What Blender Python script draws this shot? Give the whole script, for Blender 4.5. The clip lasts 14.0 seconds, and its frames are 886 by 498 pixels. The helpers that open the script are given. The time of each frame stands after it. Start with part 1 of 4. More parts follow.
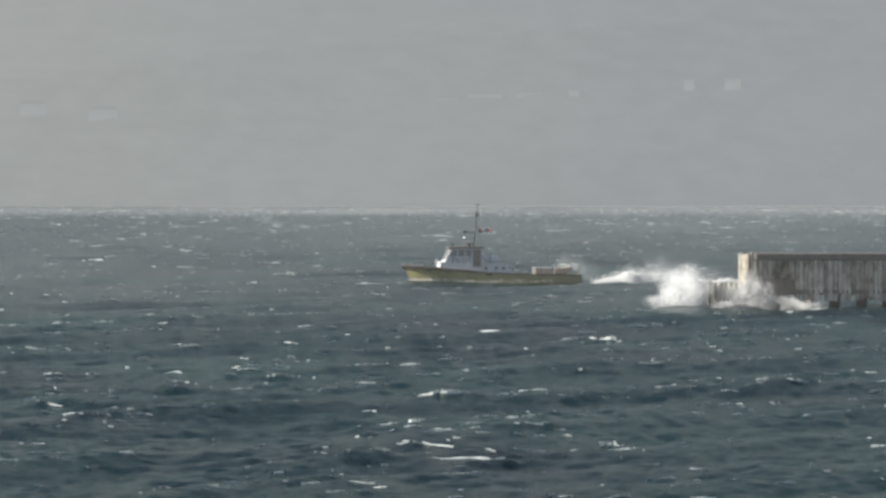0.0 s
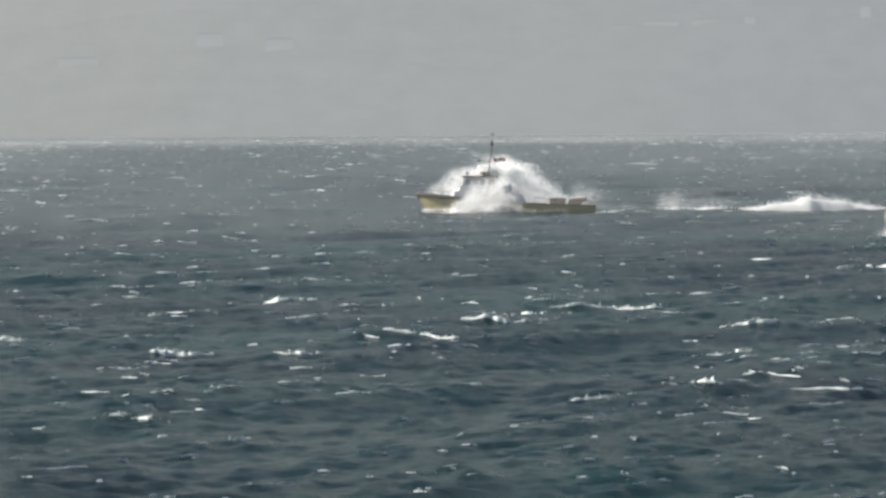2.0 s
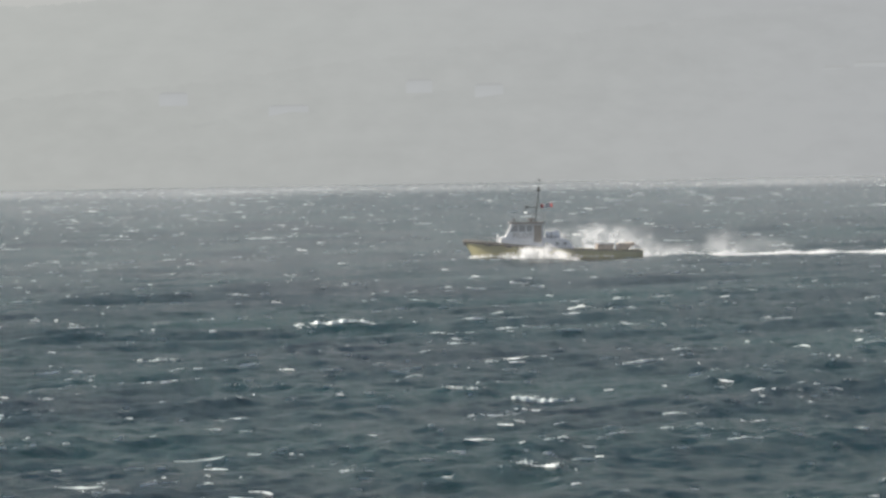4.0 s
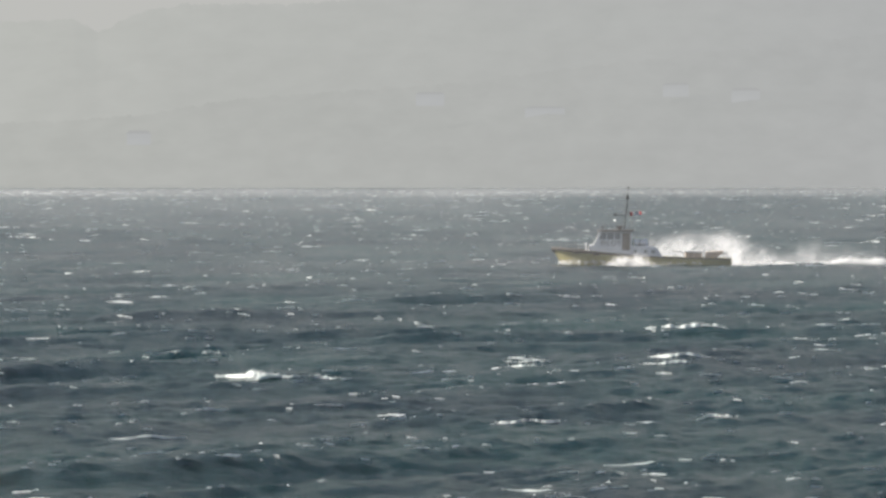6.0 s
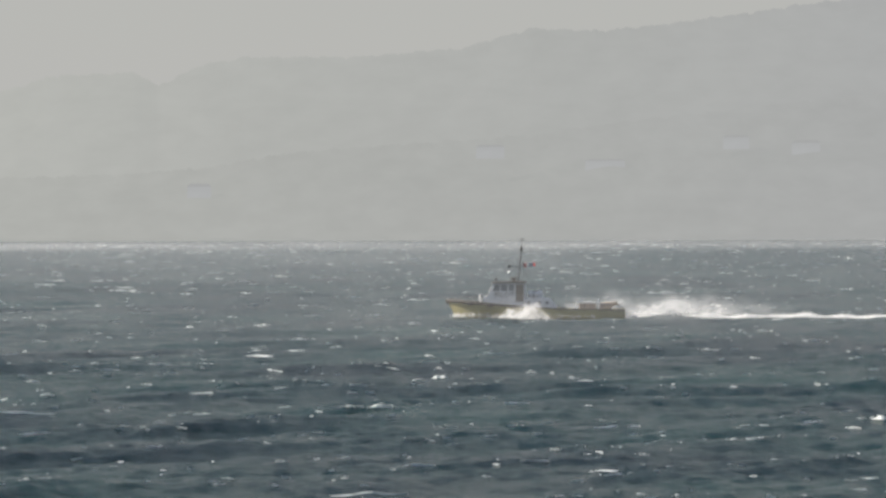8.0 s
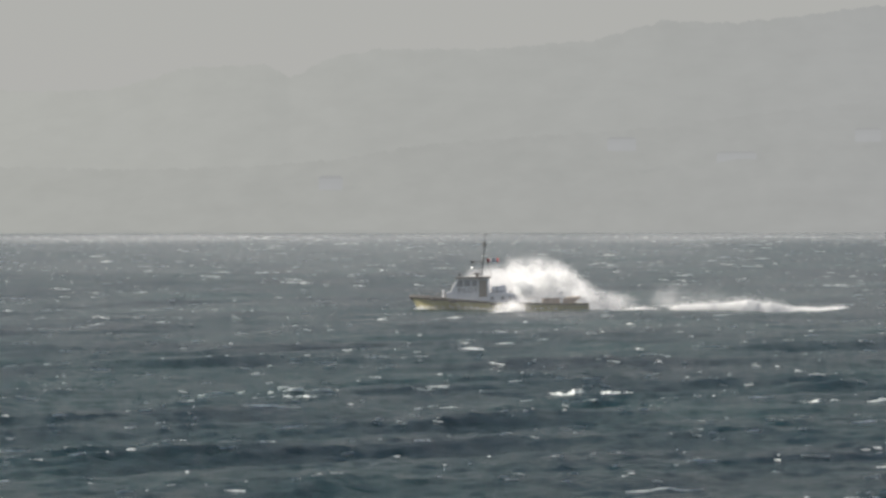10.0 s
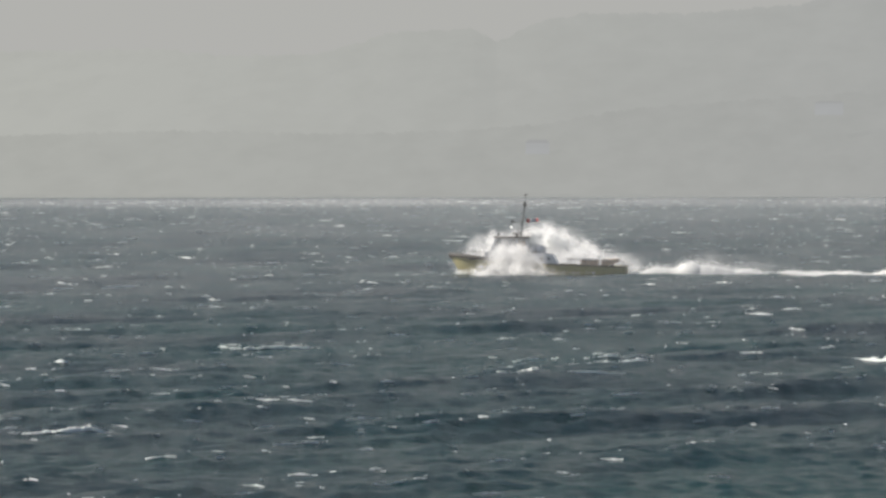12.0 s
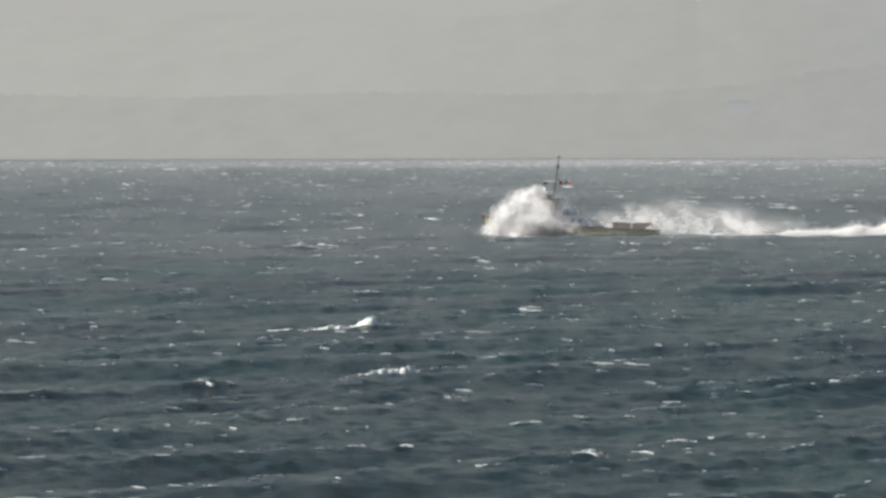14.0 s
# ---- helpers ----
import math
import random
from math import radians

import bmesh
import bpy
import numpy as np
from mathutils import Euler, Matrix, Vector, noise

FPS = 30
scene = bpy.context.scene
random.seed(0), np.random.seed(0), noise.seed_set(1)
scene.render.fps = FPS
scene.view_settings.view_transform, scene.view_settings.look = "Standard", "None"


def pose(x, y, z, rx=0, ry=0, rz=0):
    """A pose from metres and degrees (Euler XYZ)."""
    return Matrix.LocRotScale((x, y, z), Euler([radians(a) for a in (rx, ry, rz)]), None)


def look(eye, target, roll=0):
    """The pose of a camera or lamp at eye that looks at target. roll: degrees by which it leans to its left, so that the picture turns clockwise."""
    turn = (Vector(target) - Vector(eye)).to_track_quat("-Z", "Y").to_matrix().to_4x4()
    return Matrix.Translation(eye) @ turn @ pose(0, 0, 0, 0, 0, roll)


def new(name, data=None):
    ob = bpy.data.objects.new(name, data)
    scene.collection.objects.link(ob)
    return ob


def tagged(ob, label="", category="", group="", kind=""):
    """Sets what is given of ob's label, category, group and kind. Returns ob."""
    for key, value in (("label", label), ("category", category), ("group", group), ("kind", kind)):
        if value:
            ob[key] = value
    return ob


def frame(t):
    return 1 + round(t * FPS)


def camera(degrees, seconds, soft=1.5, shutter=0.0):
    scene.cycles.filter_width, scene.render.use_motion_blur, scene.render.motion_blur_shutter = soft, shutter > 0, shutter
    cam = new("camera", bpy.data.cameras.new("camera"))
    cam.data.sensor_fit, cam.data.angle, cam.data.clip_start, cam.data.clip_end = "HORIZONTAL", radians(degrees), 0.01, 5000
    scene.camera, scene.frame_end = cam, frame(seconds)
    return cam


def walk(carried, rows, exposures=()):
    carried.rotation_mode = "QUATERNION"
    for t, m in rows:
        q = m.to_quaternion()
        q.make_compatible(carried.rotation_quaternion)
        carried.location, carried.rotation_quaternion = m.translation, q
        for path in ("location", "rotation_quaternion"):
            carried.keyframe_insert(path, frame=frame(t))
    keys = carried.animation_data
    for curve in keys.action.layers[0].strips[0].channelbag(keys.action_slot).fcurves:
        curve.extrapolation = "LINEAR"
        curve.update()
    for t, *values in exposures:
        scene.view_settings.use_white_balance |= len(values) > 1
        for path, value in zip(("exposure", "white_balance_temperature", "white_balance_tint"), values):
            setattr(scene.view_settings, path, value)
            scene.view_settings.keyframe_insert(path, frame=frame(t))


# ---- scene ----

# A pilot boat drives through a wind-blown strait, filmed from a low shore with a very long lens.
# x to the right along the boat's track, y away from the shore, z up; the mean sea level is z = 0.
FOCAL = 784 / math.tan(radians(4.5))     # picture widths: 1568 across 9 degrees
EYE = 10.38                              # height of the lens over the sea
TRACK = 632.5                            # distance of the boat's track
SHORE = 3900.0                           # the far waterline


def bearing(t):
    """Where the mast lies, in FOCAL units to the left of straight ahead."""
    s = t - 7
    return 147 * s + 0.25 * s * s


# t, mast right of the picture's left edge, far waterline from the top, lean of the horizon (degrees)
AIM = [
    (0.0, 842, 366, 0.0), (0.5, 945, 312, 0.0), (1.0, 829, 262, 0.0), (1.5, 837, 318, 0.05), (2.0, 866, 241, 0.37),
    (2.5, 945, 276, 0.9), (2.7, 936, 280, 0.85), (3.7, 955, 312, 0.9), (4.8, 992, 346, 0.9), (5.0, 1038, 316, 0.65),
    (5.5, 1077, 384, 0.08), (6.0, 1108, 333, 0.05), (6.5, 979, 404, 0.0), (7.0, 988, 419, 0.06), (7.5, 933, 407, 0.06),
    (7.7, 927, 428, 0.1), (8.7, 885, 416, 0.08), (9.8, 838, 402, 0.07), (10.0, 857, 413, 0.05), (10.5, 929, 388, 0.06),
    (11.0, 902, 378, 0.05), (11.5, 895, 404, 0.0), (12.0, 925, 350, 0.05), (12.5, 1036, 396, 0.1), (13.0, 957, 370, 0.15),
    (13.5, 1123, 362, 0.1), (14.0, 981, 281, 0.12)]


def aim(t, mast, line, lean):
    yaw = math.degrees((bearing(t) + mast - 784) / FOCAL)
    dip = math.degrees(EYE / SHORE)
    pitch = math.degrees(math.atan((line - 441) / FOCAL)) - dip
    return pose(0, 0, EYE, 90 + pitch, lean, yaw)


cam = camera(9.0, 14.0, soft=2.9)
walk(cam, [(t, aim(t, m, l, r)) for t, m, l, r in AIM],
     exposures=[(0.0, 0.6, 6290, 8), (1.5, 0.68, 6270, 9), (4.0, 0.87, 6350, 10), (7.5, 0.80, 6430, 11), (10.0, 0.62, 6430, 11), (14.0, 0.66, 6420, 11)])

# ---- world and sun ----
SUN_AZ, SUN_EL = radians(-82), radians(34)      # azimuth from +y towards +x: the sun stands to the left, beyond the boat
world = bpy.data.worlds.new("sky")
scene.world = world
world.use_nodes = True
wn = world.node_tree
sky = wn.nodes.new("ShaderNodeTexSky")
sky.sky_type, sky.sun_disc = "NISHITA", False
sky.sun_elevation, sky.sun_rotation = SUN_EL, SUN_AZ
sky.air_density, sky.dust_density, sky.ozone_density = 1.0, 1.5, 1.0
pale = wn.nodes.new("ShaderNodeMix")             # thin high cloud and salt haze over the blue
pale.data_type = "RGBA"
up = wn.nodes.new("ShaderNodeSeparateXYZ")
wn.links.new(wn.nodes.new("ShaderNodeTexCoord").outputs["Generated"], up.inputs[0])
thick = wn.nodes.new("ShaderNodeMapRange")       # the haze is thickest towards the horizon
thick.inputs["From Min"].default_value, thick.inputs["From Max"].default_value = 0.0, 0.25
thick.inputs["To Min"].default_value, thick.inputs["To Max"].default_value = 0.93, 0.1
wn.links.new(up.outputs[2], thick.inputs["Value"])
wn.links.new(thick.outputs[0], pale.inputs["Factor"])
pale.inputs["B"].default_value = (4.22, 4.22, 4.07, 1)
veil = wn.nodes.new("ShaderNodeMix")             # and an added even factor dims the blue overhead, to darken the sea's reflections
veil.data_type, veil.blend_type = "RGBA", "MULTIPLY"
veil.inputs["Factor"].default_value = 1.0
veil.inputs["B"].default_value = (0.72, 0.72, 0.72, 1)
wn.links.new(sky.outputs[0], veil.inputs["A"])
wn.links.new(veil.outputs["Result"], pale.inputs["A"])
wn.links.new(pale.outputs["Result"], wn.nodes["Background"].inputs[0])
wn.nodes["Background"].inputs[1].default_value = 0.072
sun = new("sun", bpy.data.lights.new("sun", "SUN"))
sun.data.energy, sun.data.angle, sun.data.color = 5.0, radians(0.6), (1.0, 0.93, 0.82)
SUN_DIR = Vector((math.sin(SUN_AZ) * math.cos(SUN_EL), math.cos(SUN_AZ) * math.cos(SUN_EL), math.sin(SUN_EL)))
sun.matrix_world = look(SUN_DIR * 100, (0, 0, 0))


# ---- materials ----
def material(name):
    m = bpy.data.materials.new(name)
    m.use_nodes = True
    n = m.node_tree.nodes
    return m, n, m.node_tree.links, n["Principled BSDF"]


def noise_node(n, l, scale, detail=4.0, coords=None, rough=0.55, stretch=None):
    tex = n.new("ShaderNodeTexNoise")
    tex.inputs["Scale"].default_value, tex.inputs["Detail"].default_value = scale, detail
    tex.inputs["Roughness"].default_value = rough
    if coords is None:
        coords = n.new("ShaderNodeTexCoord").outputs["Object"]
    if stretch:
        mp = n.new("ShaderNodeMapping")
        mp.inputs["Scale"].default_value = stretch
        l.new(coords, mp.inputs["Vector"])
        coords = mp.outputs[0]
    l.new(coords, tex.inputs["Vector"])
    return tex


def ramp_node(n, l, src, stops):
    r = n.new("ShaderNodeValToRGB")
    while len(r.color_ramp.elements) < len(stops):
        r.color_ramp.elements.new(0.5)
    for e, (p, c) in zip(r.color_ramp.elements, stops):
        e.position, e.color = p, (*c, 1) if len(c) == 3 else c
    l.new(src, r.inputs[0])
    return r


def worn(name, low, high, rough=0.5, scale=3.0, metal=0.0, bump=0.15, fine=30.0):
    """Paint, timber or metal with stains at two scales and a little relief."""
    m, n, l, b = material(name)
    a = noise_node(n, l, scale, 5)
    f = noise_node(n, l, fine, 3)
    mix = n.new("ShaderNodeMath")
    mix.operation = "MULTIPLY_ADD"
    mix.inputs[1].default_value = 0.3
    l.new(f.outputs["Fac"], mix.inputs[0])
    l.new(a.outputs["Fac"], mix.inputs[2])
    r = ramp_node(n, l, mix.outputs[0], [(0.45, low), (0.8, high)])
    l.new(r.outputs[0], b.inputs["Base Color"])
    b.inputs["Roughness"].default_value, b.inputs["Metallic"].default_value = rough, metal
    bp = n.new("ShaderNodeBump")
    bp.inputs["Strength"].default_value, bp.inputs["Distance"].default_value = bump, 0.02
    l.new(f.outputs["Fac"], bp.inputs["Height"])
    l.new(bp.outputs[0], b.inputs["Normal"])
    return m


HULL = worn("yellow_hull_paint", (0.36, 0.32, 0.15), (0.46, 0.41, 0.20), 0.45, 0.8)
WHITE = worn("white_marine_paint", (0.76, 0.76, 0.77), (0.88, 0.88, 0.88), 0.4, 1.2)
BLACK = worn("black_rubber", (0.03, 0.027, 0.024), (0.06, 0.053, 0.046), 0.75, 2.0)
ROOF = worn("brown_roof_paint", (0.11, 0.095, 0.085), (0.17, 0.145, 0.13), 0.5, 2.0)
DOOR = worn("brown_door_paint", (0.19, 0.165, 0.14), (0.29, 0.25, 0.21), 0.5, 2.0)
DECK = worn("grey_deck_paint", (0.2, 0.2, 0.19), (0.3, 0.29, 0.27), 0.7, 1.5)
STEEL = worn("grey_mast_steel", (0.10, 0.10, 0.10), (0.19, 0.19, 0.19), 0.45, 3.0, 0.4)
ORANGE = worn("orange_gear", (0.38, 0.29, 0.22), (0.52, 0.43, 0.35), 0.6, 1.5)
RED = worn("red_cloth", (0.50, 0.09, 0.09), (0.66, 0.13, 0.13), 0.8, 4.0)
CLOTH = worn("white_cloth", (0.65, 0.65, 0.65), (0.8, 0.8, 0.8), 0.8, 4.0)
DARKWOOD = worn("dark_timber_and_recess", (0.035, 0.03, 0.025), (0.10, 0.08, 0.065), 0.5, 1.5, 0, 0.4, 10)



def make_timber():
    """Sun-bleached piles with dark weed and tar stains; no two alike."""
    m, n, l, b = material("weathered_pile")
    stain = noise_node(n, l, 1.1, 5, n.new("ShaderNodeNewGeometry").outputs["Position"], 0.65, (1.6, 1.6, 0.75))
    grain = noise_node(n, l, 9, 4, rough=0.6, stretch=(1, 1, 0.15))
    add = n.new("ShaderNodeMath")
    add.operation = "MULTIPLY_ADD"
    add.inputs[1].default_value = 0.25
    l.new(n.new("ShaderNodeObjectInfo").outputs["Random"], add.inputs[0])
    l.new(stain.outputs["Fac"], add.inputs[2])
    more = n.new("ShaderNodeMath")
    more.operation = "MULTIPLY_ADD"
    more.inputs[1].default_value = 0.2
    l.new(grain.outputs["Fac"], more.inputs[0])
    l.new(add.outputs[0], more.inputs[2])
    r = ramp_node(n, l, more.outputs[0], [(0.52, (0.07, 0.06, 0.05)), (0.66, (0.34, 0.30, 0.24)), (0.9, (0.72, 0.68, 0.58))])
    l.new(r.outputs[0], b.inputs["Base Color"])
    b.inputs["Roughness"].default_value = 0.85
    bp = n.new("ShaderNodeBump")
    bp.inputs["Strength"].default_value, bp.inputs["Distance"].default_value = 0.5, 0.03
    l.new(grain.outputs["Fac"], bp.inputs["Height"])
    l.new(bp.outputs[0], b.inputs["Normal"])
    return m


TIMBER = make_timber()
GLASS, gn, gl, gb = material("dark_window_glass")
gb.inputs["Base Color"].default_value = (0.26, 0.27, 0.28, 1)
gb.inputs["Roughness"].default_value = 0.08

LAMP, ln, ll, lb = material("navigation_lamp_glow")
lb.inputs["Base Color"].default_value = (0.9, 0.9, 0.85, 1)
lb.inputs["Emission Color"].default_value = (1, 0.97, 0.9, 1)
lb.inputs["Emission Strength"].default_value = 1.5


def make_water():
    m, n, l, b = material("wind_blown_sea_water")
    co = n.new("ShaderNodeTexCoord").outputs["Object"]
    tone = noise_node(n, l, 0.035, 4, co, stretch=(1, 0.5, 1))
    body = ramp_node(n, l, tone.outputs["Fac"], [(0.35, (0.001, 0.012, 0.016)), (0.7, (0.002, 0.034, 0.031))])
    chop = noise_node(n, l, 1.3, 7, co, 0.66, (0.65, 1.2, 1))
    rip = noise_node(n, l, 0.45, 3, co, 0.6, (0.9, 1.0, 1))
    h = n.new("ShaderNodeMath")
    h.operation = "MULTIPLY_ADD"
    h.inputs[1].default_value = 0.8
    l.new(rip.outputs["Fac"], h.inputs[0])
    l.new(chop.outputs["Fac"], h.inputs[2])
    bp = n.new("ShaderNodeBump")
    bp.inputs["Strength"].default_value, bp.inputs["Distance"].default_value = 1.0, 0.75
    l.new(h.outputs[0], bp.inputs["Height"])
    foam = n.new("ShaderNodeAttribute")
    foam.attribute_name = "foam"
    patch = noise_node(n, l, 2.2, 5, co, 0.65, (1.0, 0.35, 1))
    add = n.new("ShaderNodeMath")
    add.operation = "ADD"
    l.new(foam.outputs["Fac"], add.inputs[0])
    l.new(patch.outputs["Fac"], add.inputs[1])
    mask = ramp_node(n, l, add.outputs[0], [(0.86, (0, 0, 0)), (1.0, (1, 1, 1))])
    mask.color_ramp.interpolation = "EASE"
    mx = n.new("ShaderNodeMix")
    mx.data_type = "RGBA"
    l.new(mask.outputs[0], mx.inputs["Factor"])
    l.new(body.outputs[0], mx.inputs["A"])
    mx.inputs["B"].default_value = (0.75, 0.78, 0.76, 1)
    l.new(mx.outputs["Result"], b.inputs["Base Color"])
    rg = ramp_node(n, l, mask.outputs[0], [(0, (0.19, 0.19, 0.19)), (1, (0.9, 0.9, 0.9))])
    l.new(rg.outputs[0], b.inputs["Roughness"])
    b.inputs["IOR"].default_value = 1.333
    b.inputs["Specular IOR Level"].default_value = 0.25
    l.new(bp.outputs[0], b.inputs["Normal"])
    return m


def make_foam():
    m, n, l, b = material("white_sea_foam")
    t = noise_node(n, l, 1.6, 6, rough=0.7)
    r = ramp_node(n, l, t.outputs["Fac"], [(0.3, (0.66, 0.72, 0.72)), (0.6, (0.88, 0.9, 0.88))])
    vary = ramp_node(n, l, n.new("ShaderNodeNewGeometry").outputs["Random Per Island"], [(0.0, (0.5, 0.55, 0.55)), (0.5, (0.85, 0.87, 0.86)), (1.0, (1, 1, 1))])
    mul = n.new("ShaderNodeMix")
    mul.data_type, mul.blend_type = "RGBA", "MULTIPLY"
    mul.inputs["Factor"].default_value = 1.0
    l.new(r.outputs[0], mul.inputs["A"])
    l.new(vary.outputs[0], mul.inputs["B"])
    l.new(mul.outputs["Result"], b.inputs["Base Color"])
    b.inputs["Roughness"].default_value = 0.85
    bp = n.new("ShaderNodeBump")
    bp.inputs["Strength"].default_value, bp.inputs["Distance"].default_value = 0.8, 0.15
    l.new(t.outputs["Fac"], bp.inputs["Height"])
    l.new(bp.outputs[0], b.inputs["Normal"])
    return m


def make_spray(name):
    """White water in the air."""
    m, n, l, b = material(name)
    n.remove(b)
    d, tr, mix = n.new("ShaderNodeBsdfDiffuse"), n.new("ShaderNodeBsdfTranslucent"), n.new("ShaderNodeMixShader")
    for s in (d, tr):
        s.inputs[0].default_value = (0.95, 0.955, 0.95, 1)
    mix.inputs[0].default_value = 0.55
    l.new(d.outputs[0], mix.inputs[1])
    l.new(tr.outputs[0], mix.inputs[2])
    l.new(mix.outputs[0], n["Material Output"].inputs[0])
    return m


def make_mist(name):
    """Fine drops hanging in the air, and the added haze sheets. They scatter light alike whichever way a sheet of them
    faces; its depth thins the sheet.
    """
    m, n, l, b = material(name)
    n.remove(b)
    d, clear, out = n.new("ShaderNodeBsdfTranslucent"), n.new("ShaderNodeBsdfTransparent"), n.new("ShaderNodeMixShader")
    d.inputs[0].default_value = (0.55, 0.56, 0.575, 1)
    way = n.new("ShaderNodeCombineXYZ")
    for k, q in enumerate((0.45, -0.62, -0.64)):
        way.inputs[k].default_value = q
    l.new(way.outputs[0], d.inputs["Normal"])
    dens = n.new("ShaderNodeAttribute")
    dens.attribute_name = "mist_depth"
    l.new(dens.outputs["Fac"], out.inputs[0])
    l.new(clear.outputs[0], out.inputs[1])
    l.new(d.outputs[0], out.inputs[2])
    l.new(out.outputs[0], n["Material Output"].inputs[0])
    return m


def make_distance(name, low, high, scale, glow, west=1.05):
    """Far land dimmed by kilometres of hazy air: the air's light is painted in as a glow of the surface."""
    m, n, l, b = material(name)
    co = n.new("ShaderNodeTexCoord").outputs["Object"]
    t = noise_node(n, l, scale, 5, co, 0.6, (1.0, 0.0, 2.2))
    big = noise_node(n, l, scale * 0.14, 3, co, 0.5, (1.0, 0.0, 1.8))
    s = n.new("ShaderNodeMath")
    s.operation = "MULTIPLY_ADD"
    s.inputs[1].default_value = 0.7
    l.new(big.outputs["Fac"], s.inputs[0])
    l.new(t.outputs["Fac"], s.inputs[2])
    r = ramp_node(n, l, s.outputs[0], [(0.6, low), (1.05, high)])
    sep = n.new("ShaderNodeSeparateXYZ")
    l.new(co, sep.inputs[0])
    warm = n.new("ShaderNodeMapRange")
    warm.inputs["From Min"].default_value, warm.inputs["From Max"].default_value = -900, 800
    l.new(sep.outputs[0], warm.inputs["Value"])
    # painted haze light: brighter to the left, where the sun stands, greyer right
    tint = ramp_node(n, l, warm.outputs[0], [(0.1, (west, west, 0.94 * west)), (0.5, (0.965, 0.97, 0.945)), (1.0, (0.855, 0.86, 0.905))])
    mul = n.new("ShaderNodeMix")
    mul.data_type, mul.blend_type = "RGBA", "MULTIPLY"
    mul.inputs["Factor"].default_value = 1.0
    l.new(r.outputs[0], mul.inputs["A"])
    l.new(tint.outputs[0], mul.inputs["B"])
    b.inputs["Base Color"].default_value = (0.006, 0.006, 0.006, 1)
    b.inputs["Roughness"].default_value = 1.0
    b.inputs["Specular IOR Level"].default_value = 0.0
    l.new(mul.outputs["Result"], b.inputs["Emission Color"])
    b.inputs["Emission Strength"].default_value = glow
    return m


WATER, FOAM = make_water(), make_foam()
SPRAY = make_spray("white_water_spray")
FINE = make_mist("fine_spray_and_haze")
HEART, hn, hl, hb = material("dense_white_spray")
hb.inputs["Base Color"].default_value = (0.97, 0.975, 0.97, 1)
hb.inputs["Roughness"].default_value, hb.inputs["Specular IOR Level"].default_value = 1.0, 0.0
hb.inputs["Subsurface Weight"].default_value, hb.inputs["Subsurface Scale"].default_value = 1.0, 0.7
hb.inputs["Subsurface Radius"].default_value = (1, 1, 1)
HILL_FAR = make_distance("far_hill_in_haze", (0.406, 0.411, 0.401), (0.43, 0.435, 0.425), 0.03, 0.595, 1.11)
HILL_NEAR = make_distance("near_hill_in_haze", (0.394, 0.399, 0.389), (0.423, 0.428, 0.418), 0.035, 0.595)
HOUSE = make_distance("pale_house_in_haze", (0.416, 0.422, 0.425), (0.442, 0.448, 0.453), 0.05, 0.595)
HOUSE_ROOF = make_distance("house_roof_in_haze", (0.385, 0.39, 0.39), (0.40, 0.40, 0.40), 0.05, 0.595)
MIST = make_distance("low_sea_mist_glow", (0.385, 0.392, 0.387), (0.405, 0.413, 0.405), 0.03, 0.595)


# ---- mesh helpers ----
def part(name, bm, mat, parent=None, label=""):
    me = bpy.data.meshes.new(name)
    bm.normal_update()
    bm.to_mesh(me)
    bm.free()
    me.materials.append(mat)
    ob = new(name, me)
    ob.parent = parent
    return tagged(ob, label)


def raw(name, verts, faces, mat, parent=None, smooth=True):
    """A mesh object from arrays of corners and equal-sided faces."""
    me = bpy.data.meshes.new(name)
    verts, faces = np.asarray(verts, np.float32), np.asarray(faces, np.int32)
    k = faces.shape[1]
    me.vertices.add(len(verts))
    me.vertices.foreach_set("co", verts.ravel())
    me.loops.add(faces.size)
    me.loops.foreach_set("vertex_index", faces.ravel())
    me.polygons.add(len(faces))
    me.polygons.foreach_set("loop_start", np.arange(0, faces.size, k, dtype=np.int32))
    if smooth:
        me.polygons.foreach_set("use_smooth", np.ones(len(faces), bool))
    me.update(calc_edges=True)
    me.materials.append(mat)
    ob = new(name, me)
    ob.parent = parent
    return ob


def grid_faces(rows, cols):
    i = np.arange((rows - 1) * cols).reshape(rows - 1, cols)[:, :-1].ravel()
    return np.stack([i, i + 1, i + cols + 1, i + cols], 1)


def box(bm, lo, hi, bevel=0.03):
    m = Matrix.Translation([(a + b) / 2 for a, b in zip(lo, hi)]) @ Matrix.Diagonal([*(b - a for a, b in zip(lo, hi)), 1])
    made = bmesh.ops.create_cube(bm, size=1, matrix=m)
    if bevel:
        edges = list({e for v in made["verts"] for e in v.link_edges})
        bmesh.ops.bevel(bm, geom=edges, offset=bevel, segments=2, affect="EDGES", profile=0.5)
    return bm


def rod(bm, a, b, r, r2=None, seg=10):
    a, b = Vector(a), Vector(b)
    m = Matrix.Translation((a + b) / 2) @ (b - a).to_track_quat("Z", "Y").to_matrix().to_4x4()
    bmesh.ops.create_cone(bm, cap_ends=True, segments=seg, radius1=r, radius2=r if r2 is None else r2,
                          depth=(b - a).length, matrix=m)
    return bm


